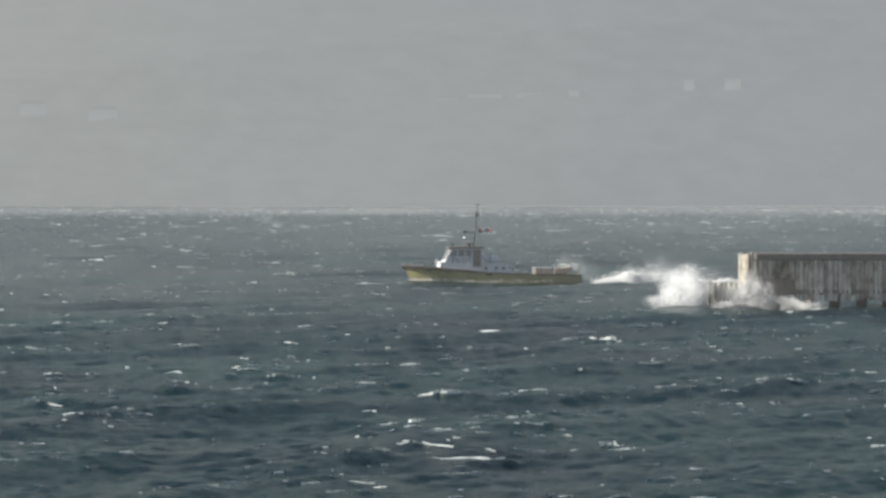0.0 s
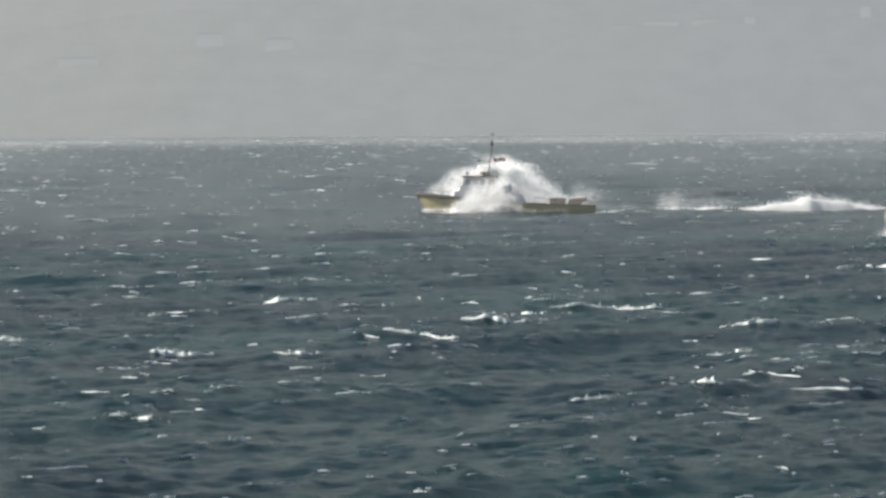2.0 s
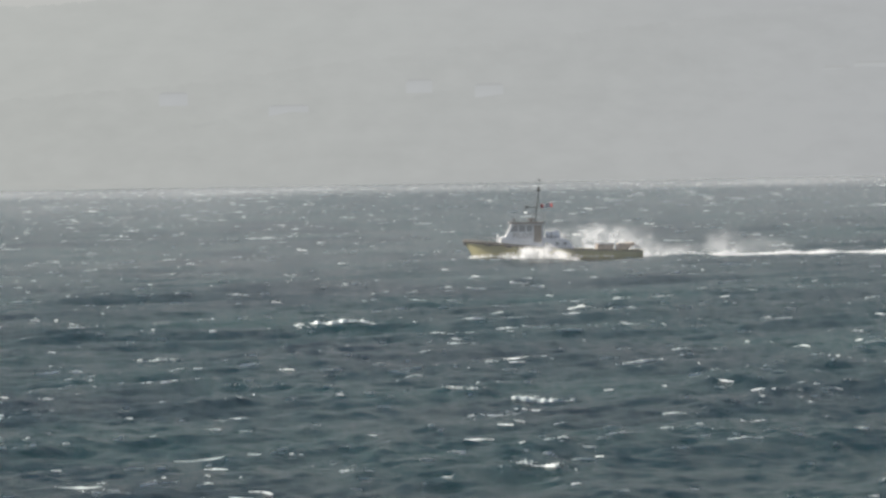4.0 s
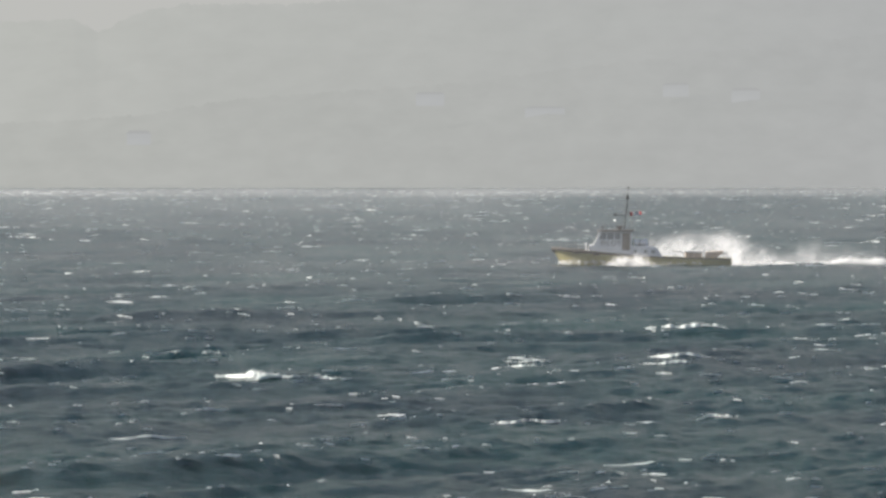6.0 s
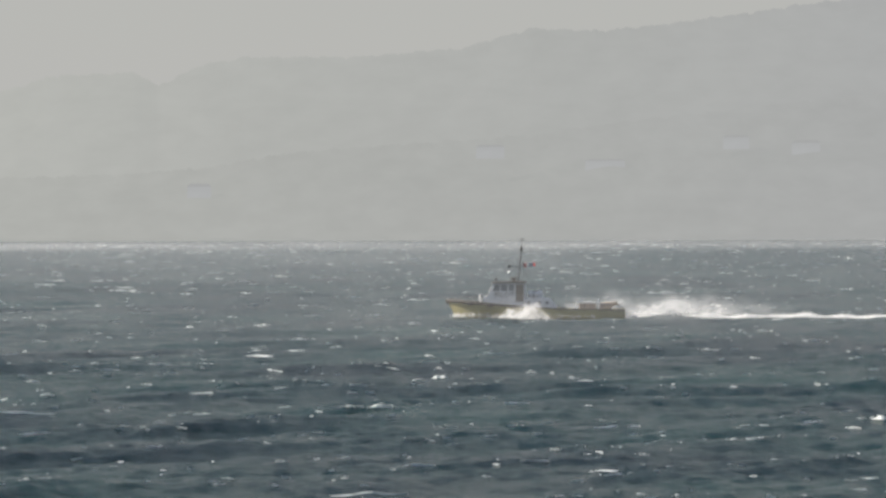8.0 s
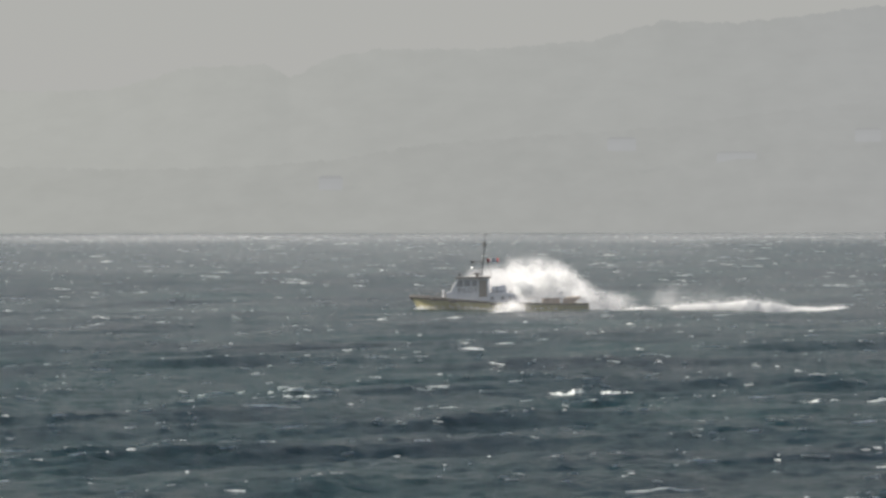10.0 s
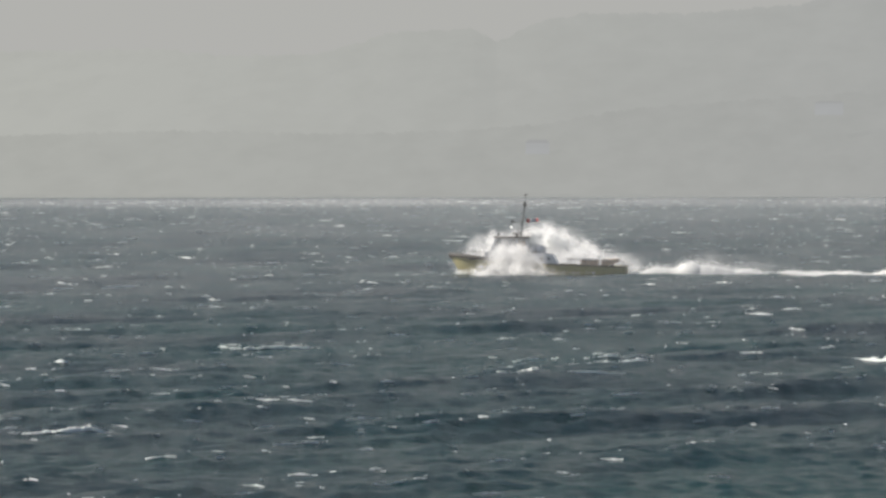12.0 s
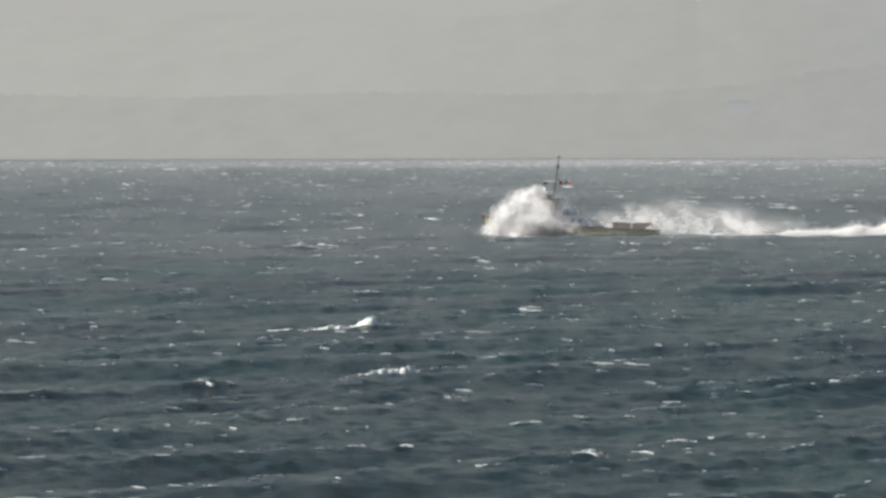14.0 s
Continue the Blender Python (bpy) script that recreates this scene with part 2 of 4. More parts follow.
def tube(points, radii, seg=8):
    """One bent pipe through the points."""
    bm = bmesh.new()
    rings = []
    for i, (p, r) in enumerate(zip(points, radii)):
        a, b = Vector(points[max(i - 1, 0)]), Vector(points[min(i + 1, len(points) - 1)])
        q = (b - a).to_track_quat("Z", "Y")
        rings.append([bm.verts.new(Vector(p) + q @ Vector((r * math.cos(6.2832 * j / seg), r * math.sin(6.2832 * j / seg), 0))) for j in range(seg)])
    for a, b in zip(rings, rings[1:]):
        for j in range(seg):
            bm.faces.new((a[j], a[(j + 1) % seg], b[(j + 1) % seg], b[j])).smooth = True
    bm.faces.new(rings[0][::-1])
    bm.faces.new(rings[-1])
    return bm


def prism(bm, side, y0, y1, bevel=0.04):
    """A solid with the outline side, (x, z) points, from y0 to y1."""
    a = [bm.verts.new((x, y0, z)) for x, z in side]
    b = [bm.verts.new((x, y1, z)) for x, z in side]
    n = len(side)
    faces = [bm.faces.new(a), bm.faces.new(b[::-1])]
    faces += [bm.faces.new((a[(i + 1) % n], a[i], b[i], b[(i + 1) % n])) for i in range(n)]
    bmesh.ops.recalc_face_normals(bm, faces=faces)
    if bevel:
        bmesh.ops.bevel(bm, geom=list({e for f in faces for e in f.edges}), offset=bevel, segments=2, affect="EDGES", profile=0.5)
    return bm


# ---- the sea ----
DRIFT = Vector((3.25, -1.5, 0))          # how fast the wave field runs, m/s
WAVE_DIR = math.atan2(-0.5, 0.85)
rng = np.random.default_rng(7)
WAVES = []
for i in range(60):
    lam = 0.9 * (26 / 0.9) ** ((i + rng.random()) / 60)
    k = 2 * math.pi / lam
    steep = np.interp(lam, [0.9, 2.2, 3.2, 6, 11, 26], [0.058, 0.040, 0.022, 0.020, 0.022, 0.020])
    th = WAVE_DIR + rng.normal(0, 0.24 if lam > 6 else 0.55)
    WAVES.append((lam, k * math.cos(th), k * math.sin(th), steep / k, rng.random() * 6.283))

# The larger breaking crests: t, place across and down the view then, length across it
BREAKERS_EARLY = [
    (1.5, 740, 636, 120), (1.5, 955, 622, 140), (1.5, 1130, 688, 120), (1.5, 345, 602, 130), (1.5, 105, 705, 60),
    (1.5, 160, 770, 70), (1.5, 1065, 775, 70), (1.5, 350, 706, 70), (1.5, 230, 848, 50), (1.5, 30, 465, 70),
    (1.5, 1380, 555, 90), (1.0, 1350, 675, 60), (2.5, 740, 590, 110), (2.5, 190, 638, 110), (2.5, 255, 547, 80),
    (2.5, 1260, 740, 110), (2.5, 480, 780, 120), (2.5, 1320, 568, 110), (2.5, 1095, 605, 140), (2.5, 515, 660, 165), (2.5, 60, 636, 130), (2.5, 960, 625, 120), (1.0, 1025, 605, 140), (1.0, 740, 565, 120)]
BREAKERS_MIDDLE = [
    (5.0, 905, 567, 150), (5.0, 1250, 572, 80), (5.0, 610, 620, 60), (5.0, 200, 660, 150), (5.0, 665, 815, 70),
    (5.0, 1180, 680, 60), (5.0, 1350, 533, 80), (5.0, 580, 725, 110), (5.5, 300, 722, 160), (5.5, 760, 685, 70),
    (5.5, 1450, 745, 100), (6.0, 910, 645, 80), (6.0, 1190, 637, 120), (6.5, 690, 585, 110), (6.5, 1090, 562, 40),
    (6.5, 310, 587, 50), (6.5, 1175, 718, 90), (6.5, 1280, 812, 60), (7.0, 470, 712, 90), (7.5, 880, 777, 50),
    (7.5, 1450, 724, 90), (7.5, 655, 650, 60)]
BREAKERS_LATE = [
    (10.0, 1500, 708, 130), (10.0, 1310, 674, 50), (10.0, 1075, 685, 80), (10.0, 760, 690, 60), (10.0, 520, 705, 80),
    (11.0, 100, 652, 120), (11.0, 820, 663, 110), (11.0, 1340, 655, 180), (12.0, 470, 615, 180), (12.0, 110, 758, 150),
    (12.0, 915, 655, 80), (12.0, 1095, 640, 110), (13.0, 240, 525, 110), (13.0, 690, 653, 60), (13.0, 1175, 625, 50),
    (13.0, 460, 797, 60), (14.0, 620, 578, 150), (14.0, 520, 437, 130), (14.0, 320, 442, 100), (14.0, 730, 662, 170),
    (14.0, 355, 688, 50), (14.0, 1040, 822, 110)]


def view_at(t):
    rows = AIM
    for a, b in zip(rows, rows[1:]):
        if a[0] <= t <= b[0]:
            s = (t - a[0]) / (b[0] - a[0])
            return aim(t, *[p + s * (q - p) for p, q in zip(a[1:], b[1:])])


def on_sea(t, across, down, level=0.15):
    """The point of the level sheet seen there at that time."""
    way = view_at(t).to_3x3() @ Vector(((across - 784) / FOCAL, (441 - down) / FOCAL, -1))
    return Vector((0, 0, EYE)) + way * ((level - EYE) / way.z)


CRESTS = []
for t, across, down, wide in BREAKERS_EARLY + BREAKERS_MIDDLE + BREAKERS_LATE:
    p = on_sea(t, across, down) - DRIFT * t
    CRESTS.append((p.x, p.y, 1.15 * wide * p.y / FOCAL, min(1.3, max(0.8, 0.85 + (wide - 60) / 200)), t))


def sea_shape(x, y, coarse=None):
    """Displaced points of the sea and how far each crest folds over; coarse: the grid's own spacing there."""
    z, dx, dy, fold = (np.zeros_like(x) for _ in range(4))
    for lam, kx, ky, a, ph in WAVES:
        w = a if coarse is None else a * np.clip(lam / (2.2 * coarse) - 0.6, 0, 1)
        arg = kx * x + ky * y + ph
        c, s = np.cos(arg), np.sin(arg)
        k = math.hypot(kx, ky)
        z += w * c
        dx -= 0.75 * w * s * kx / k
        dy -= 0.75 * w * s * ky / k
        fold += k * a * c
    for cx, cy, ln, bold, _ in CRESTS:
        near = np.abs(y - cy) < 14
        if near.any():
            xx, yy = x[near] - cx, y[near] - cy
            g = np.exp(-(xx / (0.55 * ln + 1)) ** 2) * np.exp(-(yy / np.where(yy < 0, 1.6, 4.5)) ** 2)
            z[near] += 0.15 * bold * g
    return x + dx, y + dy, z, fold


def make_sea():
    ys, y = [], 142.0
    while y < 4400:
        ys.append(y)
        y += 0.45 * y / 170 if y < 632 else 1.86 * (y / 632) ** 1.45
    u = np.linspace(0, 1, 720)
    ys = np.array(ys)
    left, right = -0.232 * ys - 62, 0.19 * ys + 12
    X = left[:, None] + (right - left)[:, None] * u[None]
    Y = np.repeat(ys[:, None], len(u), 1)
    step_y = np.gradient(ys)[:, None] * np.ones_like(X)
    step = np.maximum(0.55 * step_y, ((right - left) / 719)[:, None])
    x, y, z, fold = (a.reshape(X.shape) for a in sea_shape(X.ravel(), Y.ravel(), step.ravel()))
    gust = (np.sin(0.11 * X + 0.05 * Y + 1) + np.sin(0.043 * X - 0.09 * Y) + np.sin(0.021 * Y + 0.017 * X + 2)) / 3
    foam = np.clip((fold / fold.std() - 2.2 + 0.35 * gust) * 0.40, 0, 0.55)
    edge = np.minimum(np.minimum(u, 1 - u) * 40, 1)[None] * np.minimum((ys - 142) / 8, 1)[:, None]
    z *= edge
    # the sheet runs on, calm, past the sides and under the shore from which one looks
    n = len(u)
    pad = [3, 3]
    far = np.array([6000.0, 2500.0, 700.0])
    Lx, Rx = X[:, :1] - far[None], X[:, -1:] + far[::-1][None]
    x = np.concatenate([Lx, x, Rx], 1)
    y = np.concatenate([np.repeat(Y[:, :1], 3, 1), y, np.repeat(Y[:, :1], 3, 1)], 1)
    z = np.pad(z, ((0, 0), pad))
    foam = np.pad(foam, ((0, 0), pad))
    near = np.array([-4000.0, -1200.0, -200.0, 60.0])
    x = np.concatenate([np.repeat(x[:1], 4, 0), x], 0)
    y = np.concatenate([np.repeat(near[:, None], n + 6, 1), y], 0)
    z = np.pad(z, ((4, 0), (0, 0)))
    foam = np.pad(foam, ((4, 0), (0, 0)))
    ob = raw("water", np.stack([x, y, z], -1).reshape(-1, 3), grid_faces(*x.shape), WATER)
    at = ob.data.attributes.new("foam", "FLOAT", "POINT")
    at.data.foreach_set("value", foam.astype(np.float32).ravel())
    return tagged(ob, "rough grey-green sea with wind waves and foam streaks", "sea", kind="structure")


def rough_line(r, n, length, size):
    """Ragged heights, 0 to 1, along a line of that length; size: the breadth of the larger ones in metres."""
    v = np.zeros(n)
    for o in range(4):
        k = max(3, int(length / size * 2 ** o) + 2)
        v += 0.6 ** o * np.interp(np.linspace(0, 1, n), np.linspace(0, 1, k), r.uniform(-1, 1, k))
    return np.clip(0.5 + 0.55 * v, 0, 1)


def make_whitecap(cx, cy, ln, bold, seed):
    """A ragged line of foam along a breaking crest, heaped and tossed up where it tumbles."""
    r = np.random.default_rng(seed)
    n, m = max(30, int(ln * 18)), 8
    u = np.linspace(-0.5, 0.5, n)
    w = np.linspace(-1, 1, m)[None]
    heap = r.uniform(-0.15, 0.4)
    tumble = np.exp(-((u - heap) / r.uniform(0.1, 0.2)) ** 2) * r.uniform(0.3, 1.0)
    line = rough_line(r, n, ln, 0.9) * (1 - np.abs(2 * u) ** 4)
    gap = np.clip(rough_line(r, n, ln, 2.2) * 3.0 - 0.4 + 2 * tumble, 0, 1)
    h = bold * gap * (0.025 + (0.06 + 0.009 * ln) * line ** 1.6 + (0.08 + 0.022 * ln) * tumble ** 1.4 * (0.5 + 0.6 * line))
    bow = 0.8 * (rough_line(r, n, ln, 3.0) - 0.5) + r.normal(0.3, 0.4) * u * ln
    wide = 0.07 + 0.9 * h
    px = np.repeat(cx + u[:, None] * ln, m, 1) + 0.04 * r.standard_normal((n, m))
    py = cy - 0.2 + bow[:, None] + w * wide[:, None] - 0.5 * h[:, None]
    x, y, z, _ = (a.reshape(px.shape) for a in sea_shape(px.ravel(), py.ravel()))
    lift = (1 - np.abs(w - 0.2) ** 2.4) * h[:, None] * (0.85 + 0.3 * r.random(px.shape)) - 0.03 - 0.05 * np.abs(w) ** 3 - 0.12 * (h[:, None] < 0.02)
    V, F = np.stack([x, y, z + lift], -1).reshape(-1, 3), grid_faces(n, m)
    # torn drops over the heaped part
    drops = int(25 + 12 * ln)
    at = r.choice(n, drops, p=(h + 1e-4) ** 1.3 / ((h + 1e-4) ** 1.3).sum())
    P = np.stack([x[at, m // 2], y[at, m // 2], z[at, m // 2]], 1)
    P += np.stack([r.normal(0.1, 0.16, drops), r.normal(0, 0.2, drops), h[at] * r.uniform(0.4, 1.3, drops)], 1)
    D = r.standard_normal((drops, 2, 3)) * np.exp(r.normal(-3.9, 0.4, (drops, 1, 1)))
    L = np.stack([P - D[:, 0], P + D[:, 1], P + D[:, 0], P - D[:, 1]], 1).reshape(-1, 3)
    F = np.concatenate([F, np.arange(len(L)).reshape(-1, 4) + len(V)])
    ob = raw("whitecap", np.concatenate([V, L]), F, FOAM)
    return tagged(ob, "ragged white foam roll on a breaking wave crest", "whitecap", "breaking crests")


def make_flecks():
    """The countless small crests: short foam licks on the water, one object."""
    r = np.random.default_rng(11)
    V, F, base = [], [], 0
    count = 17000
    d = 150 * (3200 / 150) ** r.random(count)
    gx = (-0.232 * d - 55) + r.random(count) * (0.422 * d + 65)
    _, _, z0, fold = sea_shape(gx, d)
    order = np.argsort(-fold - 1.2 * z0 - 0.3 * r.random(count))[:6800]
    n, m = 8, 4
    for i in order:
        ln = 0.1 * math.exp(r.normal(1.0, 0.75)) * (0.5 + d[i] / 280)
        u = np.linspace(-0.5, 0.5, n)
        s, w = np.meshgrid(u, np.linspace(-1, 1, m), indexing="ij")
        rag = np.clip(r.uniform(-0.2, 1.0, n) * (1.1 - np.abs(2 * u + r.uniform(-0.5, 0.5)) ** 1.5), 0, 1)[:, None]
        px = gx[i] + s * ln
        py = d[i] + r.normal(0.4, 0.5) * s * ln + w * (0.02 + 0.05 * ln * rag)
        x, y, z, _ = (a.reshape(px.shape) for a in sea_shape(px.ravel(), py.ravel()))
        lift = (1 - w ** 2) * rag * (0.015 + 0.021 * min(ln, 3.0)) * (1 + d[i] / 900) - 0.03 * np.abs(w) ** 3
        V.append(np.stack([x, y, 0.5 * (z + z.mean()) + lift + 0.012], -1).reshape(-1, 3))
        F.append(grid_faces(n, m) + base)
        base += n * m
    ob = raw("foam_flecks", np.concatenate(V), np.concatenate(F), FOAM)
    return tagged(ob, "small white foam flecks scattered over the waves", "foam", kind="stuff")


# ---- the far shore ----
SKYLINE_A = [-2400, -1700, -1100, -700, -342, -250, -123, 7, 127, 257, 298, 428, 627, 707, 787, 827, 977, 1017, 1107, 1261, 1381, 1700, 2200, 2900]
SKYLINE_H = [470, 500, 490, 455, 414, 400, 383, 370, 375, 338, 337, 325, 325, 312, 274, 298, 292, 277, 253, 250, 262, 258, 245, 235]
RIDGE_A = [-2400, -1500, -900, -400, 0, 200, 400, 560, 700, 850, 1050, 1361, 1700, 2200, 2900]
RIDGE_H = [330, 330, 300, 250, 205, 180, 168, 155, 130, 118, 112, 118, 108, 118, 110]


def make_hill(name, angles, heights, r0, r1, mat, seed, jag):
    """A hillside from the water up to its wooded skyline."""
    r = np.random.default_rng(seed)
    n, m = 1100, 26
    A = np.linspace(-2700, 2900, n)
    top = np.interp(A, angles, heights)
    trees = sum(np.abs(np.sin(A * f + p)) * w for f, p, w in zip((0.11, 0.23, 0.37, 0.061), r.random(4) * 6, (3, 2, 2, 4)))
    jags = jag * (trees - 6 + r.normal(0, 1.2, n)) * r1 / FOCAL
    s = np.linspace(0, 1, m)[:, None]
    R = r0 + (r1 - r0) * s
    prof = s ** 0.8
    full = EYE + (top[None] - 26.5) * R / FOCAL
    wob = sum(np.sin(A[None] * f + s * g + p) for f, g, p in ((0.009, 5, 1), (0.021, 9, 2), (0.05, 14, 0.5))) * 5
    z = -3 + (full + 3) * prof + wob * s * (1 - s) + jags[None] * np.clip(s * 12 - 11, 0, 1)
    ang = -A[None] / FOCAL
    V = np.stack([R * np.sin(ang), R * np.cos(ang), z], -1)
    back = V[-1:].copy()
    back[..., :2] *= 1.05
    back[..., 2] = -5
    V = np.concatenate([V, back], 0)
    return tagged(raw(name, V.reshape(-1, 3), grid_faces(m + 1, n), mat), "hazy wooded hillside across the strait", "hill", kind="structure")


def make_house(A, H, wide, tall):
    """A pale house far off on the hillside."""
    R = 4000.0
    u = R / FOCAL
    w, h = wide * u, tall * u
    ang = -A / FOCAL
    base = EYE + (H - 26.5) * u - h / 2
    ob = new("house")
    bm = box(bmesh.new(), (-w / 2, -4, -6), (w / 2, 4, h * 0.62), 0.1)
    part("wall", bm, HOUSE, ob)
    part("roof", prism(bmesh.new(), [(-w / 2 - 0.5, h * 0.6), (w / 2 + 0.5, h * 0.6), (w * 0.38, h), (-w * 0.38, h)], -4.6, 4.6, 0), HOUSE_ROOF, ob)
    ob.matrix_basis = pose(R * math.sin(ang), R * math.cos(ang), base, 0, 0, -math.degrees(ang))
    return tagged(ob, "pale house with a low roof, faint in the haze", "house", "houses on the far shore")


# ---- the boat ----
def make_boat():
    boat = new("pilot_boat")
    tagged(boat, "yellow-hulled pilot boat with white wheelhouse driving through waves", "boat")
    xs = np.array([-8.26, -7.9, -7.2, -6.2, -4.8, -3.0, -1.0, 1.5, 4.5, 8.0, 11.75])
    sheer = np.interp(xs, [-8.26, -3.4, 0, 4.3, 11.75], [2.12, 1.70, 1.42, 1.18, 1.04])
    beam = np.array([0.06, 0.42, 0.98, 1.55, 2.08, 2.42, 2.55, 2.6, 2.58, 2.5, 2.35])
    chine = np.array([1.15, 0.85, 0.5, 0.3, 0.18, 0.1, 0.05, 0.0, -0.05, -0.08, -0.1])
    cb = beam * np.array([0.2, 0.3, 0.45, 0.6, 0.75, 0.86, 0.92, 0.95, 0.97, 0.98, 0.98])
    keel = np.array([0.3, -0.05, -0.45, -0.75, -1.0, -1.05, -1.05, -1.0, -0.95, -0.85, -0.7])
    stem = np.array([0.46, 0.42, 0.28, 0.1, 0, 0, 0, 0, 0, 0, 0])
    bm = bmesh.new()
    rings = []
    for i, x in enumerate(xs):
        pts = [(x, -beam[i], sheer[i]), (x + stem[i] * 0.3, -(0.6 * beam[i] + 0.4 * cb[i]), 0.5 * (sheer[i] + chine[i])),
               (x + stem[i], -cb[i], chine[i]), (x + stem[i] * 2, 0, keel[i])]
        pts += [(px, -py, pz) for px, py, pz in pts[2::-1]]
        rings.append([bm.verts.new(p) for p in pts])
    for a, b in zip(rings, rings[1:]):
        for j in range(6):
            f = bm.faces.new((a[j], a[j + 1], b[j + 1], b[j]))
            f.smooth = j in (0, 1, 4, 5)
    bm.faces.new(rings[0])
    bm.faces.new(rings[-1][::-1])
    bmesh.ops.recalc_face_normals(bm, faces=bm.faces[:])
    hull = part("hull", bm, HULL, boat, "dull yellow painted hull")
    bm = bmesh.new()
    low = [[bm.verts.new((x, s * b * 0.97, z - 0.12)) for s in (-1, 1)] for x, b, z in zip(xs, beam, sheer)]
    for a, b in zip(low, low[1:]):
        bm.faces.new((a[0], a[1], b[1], b[0]))
    bmesh.ops.recalc_face_normals(bm, faces=bm.faces[:])
    part("deck", bm, DECK, boat)
    for side in (-1, 1):
        part("rubbing_strake", tube([(x, side * (b + 0.03), z - 0.08) for x, b, z in zip(xs, beam, sheer)],
                                    [0.2 if x < -3.5 else 0.14 if x < 1 else 0.06 for x in xs]), BLACK, boat, "black rubber fender along the gunwale")
    part("bow_fender", rod(bmesh.new(), (-8.3, -0.05, 2.08), (-8.08, -0.05, 1.55), 0.2, 0.15), BLACK, boat, "black rubber bow fender")
    # black tyre-like fenders hung on the side
    for x in (-5.6, -3.4, 1.2):
        z = float(np.interp(x, xs, sheer))
        y = -float(np.interp(x, xs, beam)) - 0.1
        bm = bmesh.new()
        rod(bm, (x - 0.35, y, z - 0.22), (x + 0.35, y, z - 0.24), 0.16, 0.16, 8)
        part("side_fender", bm, BLACK, boat)
    # wheelhouse
    house = part("wheelhouse", prism(bmesh.new(), [(-4.3, 1.45), (-4.15, 2.45), (-3.7, 2.5), (-2.95, 4.0), (0.55, 4.0), (0.6, 1.1)], -1.75, 1.75), WHITE, boat,
                 "white wheelhouse with raked front windows")
    part("roof", prism(bmesh.new(), [(-3.3, 3.98), (-3.2, 4.14), (0.7, 4.2), (0.8, 4.0)], -1.95, 1.95), ROOF, house, "dark brown overhanging roof")
    for a, b in ((-3.12, -2.3), (-2.15, -1.45), (-1.3, -0.7)):
        sk = 0.3 if a < -3 else 0.0
        for y0, y1 in ((-1.77, -1.735), (1.735, 1.77)):
            part("side_window", prism(bmesh.new(), [(a, 3.1), (b, 3.1), (b, 3.8), (a + sk, 3.8)], y0, y1, 0), GLASS, house)
    part("wheelhouse_door", prism(bmesh.new(), [(-0.5, 1.9), (0.4, 1.9), (0.4, 3.82), (-0.5, 3.82)], -1.79, -1.73, 0.01), DOOR, house, "dark brown side door")
    word = bpy.data.curves.new("lettering", "FONT")
    word.body, word.size, word.extrude, word.align_x = "PILOT", 0.78, 0.01, "CENTER"
    word.space_character = 1.1
    word.materials.append(ROOF)
    drawn = new("drawn_word", word)
    letters = new("lettering", bpy.data.meshes.new_from_object(drawn))
    bpy.data.objects.remove(drawn)
    letters.parent = house
    letters.matrix_basis = pose(-1.75, -1.765, 2.4, 90)
    tagged(letters, "dark capital letters on the wheelhouse side")
    for y0 in (-1.55, -0.48, 0.59):
        p0, p1 = Vector((-3.62, 0, 2.72)), Vector((-3.05, 0, 3.86))
        n = Vector((-0.9, 0, 0.42)) * 0.03
        bm = bmesh.new()
        q = [bm.verts.new(p0 + n + Vector((0, y0, 0))), bm.verts.new(p1 + n + Vector((0, y0, 0))),
             bm.verts.new(p1 + n + Vector((0, y0 + 0.96, 0))), bm.verts.new(p0 + n + Vector((0, y0 + 0.96, 0)))]
        f = bm.faces.new(q)
        bmesh.ops.extrude_face_region(bm, geom=[f])
        bmesh.ops.translate(bm, verts=q, vec=-n * 1.4)
        part("front_window", bm, GLASS, house)
    part("radar_scanner", box(box(bmesh.new(), (-1.2, -0.7, 4.42), (-0.35, 0.7, 4.6), 0.05), (-0.9, -0.2, 4.18), (-0.6, 0.2, 4.45), 0.03), ROOF, boat, "dark radar scanner on the roof")
    part("searchlight", rod(rod(bmesh.new(), (-2.7, -1.2, 4.15), (-2.7, -1.2, 4.38), 0.04), (-2.85, -1.2, 4.45), (-2.55, -1.2, 4.45), 0.13), STEEL, boat)
    # trunk cabin aft of the wheelhouse
    trunk = part("trunk_cabin", prism(bmesh.new(), [(0.61, 1.0), (0.61, 2.35), (2.9, 2.3), (3.5, 2.15), (4.25, 0.85)], -1.55, 1.55), WHITE, boat, "white trunk cabin with round portholes")
    for x in (1.0, 2.15, 3.0):
        part("porthole", rod(bmesh.new(), (x, -1.58, 1.75), (x, -1.54, 1.75), 0.2, 0.2, 16), GLASS, trunk)
    part("grab_rail", rod(rod(rod(bmesh.new(), (0.3, -1.4, 2.6), (3.3, -1.4, 2.5), 0.03), (0.5, -1.4, 2.3), (0.5, -1.4, 2.6), 0.03), (3.0, -1.4, 2.2), (3.0, -1.4, 2.5), 0.03), STEEL, trunk)
    raft = part("life_raft_canister", rod(bmesh.new(), (0.9, -0.75, 2.72), (2.1, -0.75, 2.7), 0.36, 0.36, 16), WHITE, boat, "white life raft canister")
    part("strap", rod(bmesh.new(), (1.45, -0.75, 2.715), (1.55, -0.75, 2.713), 0.375, 0.375, 16), STEEL, raft)
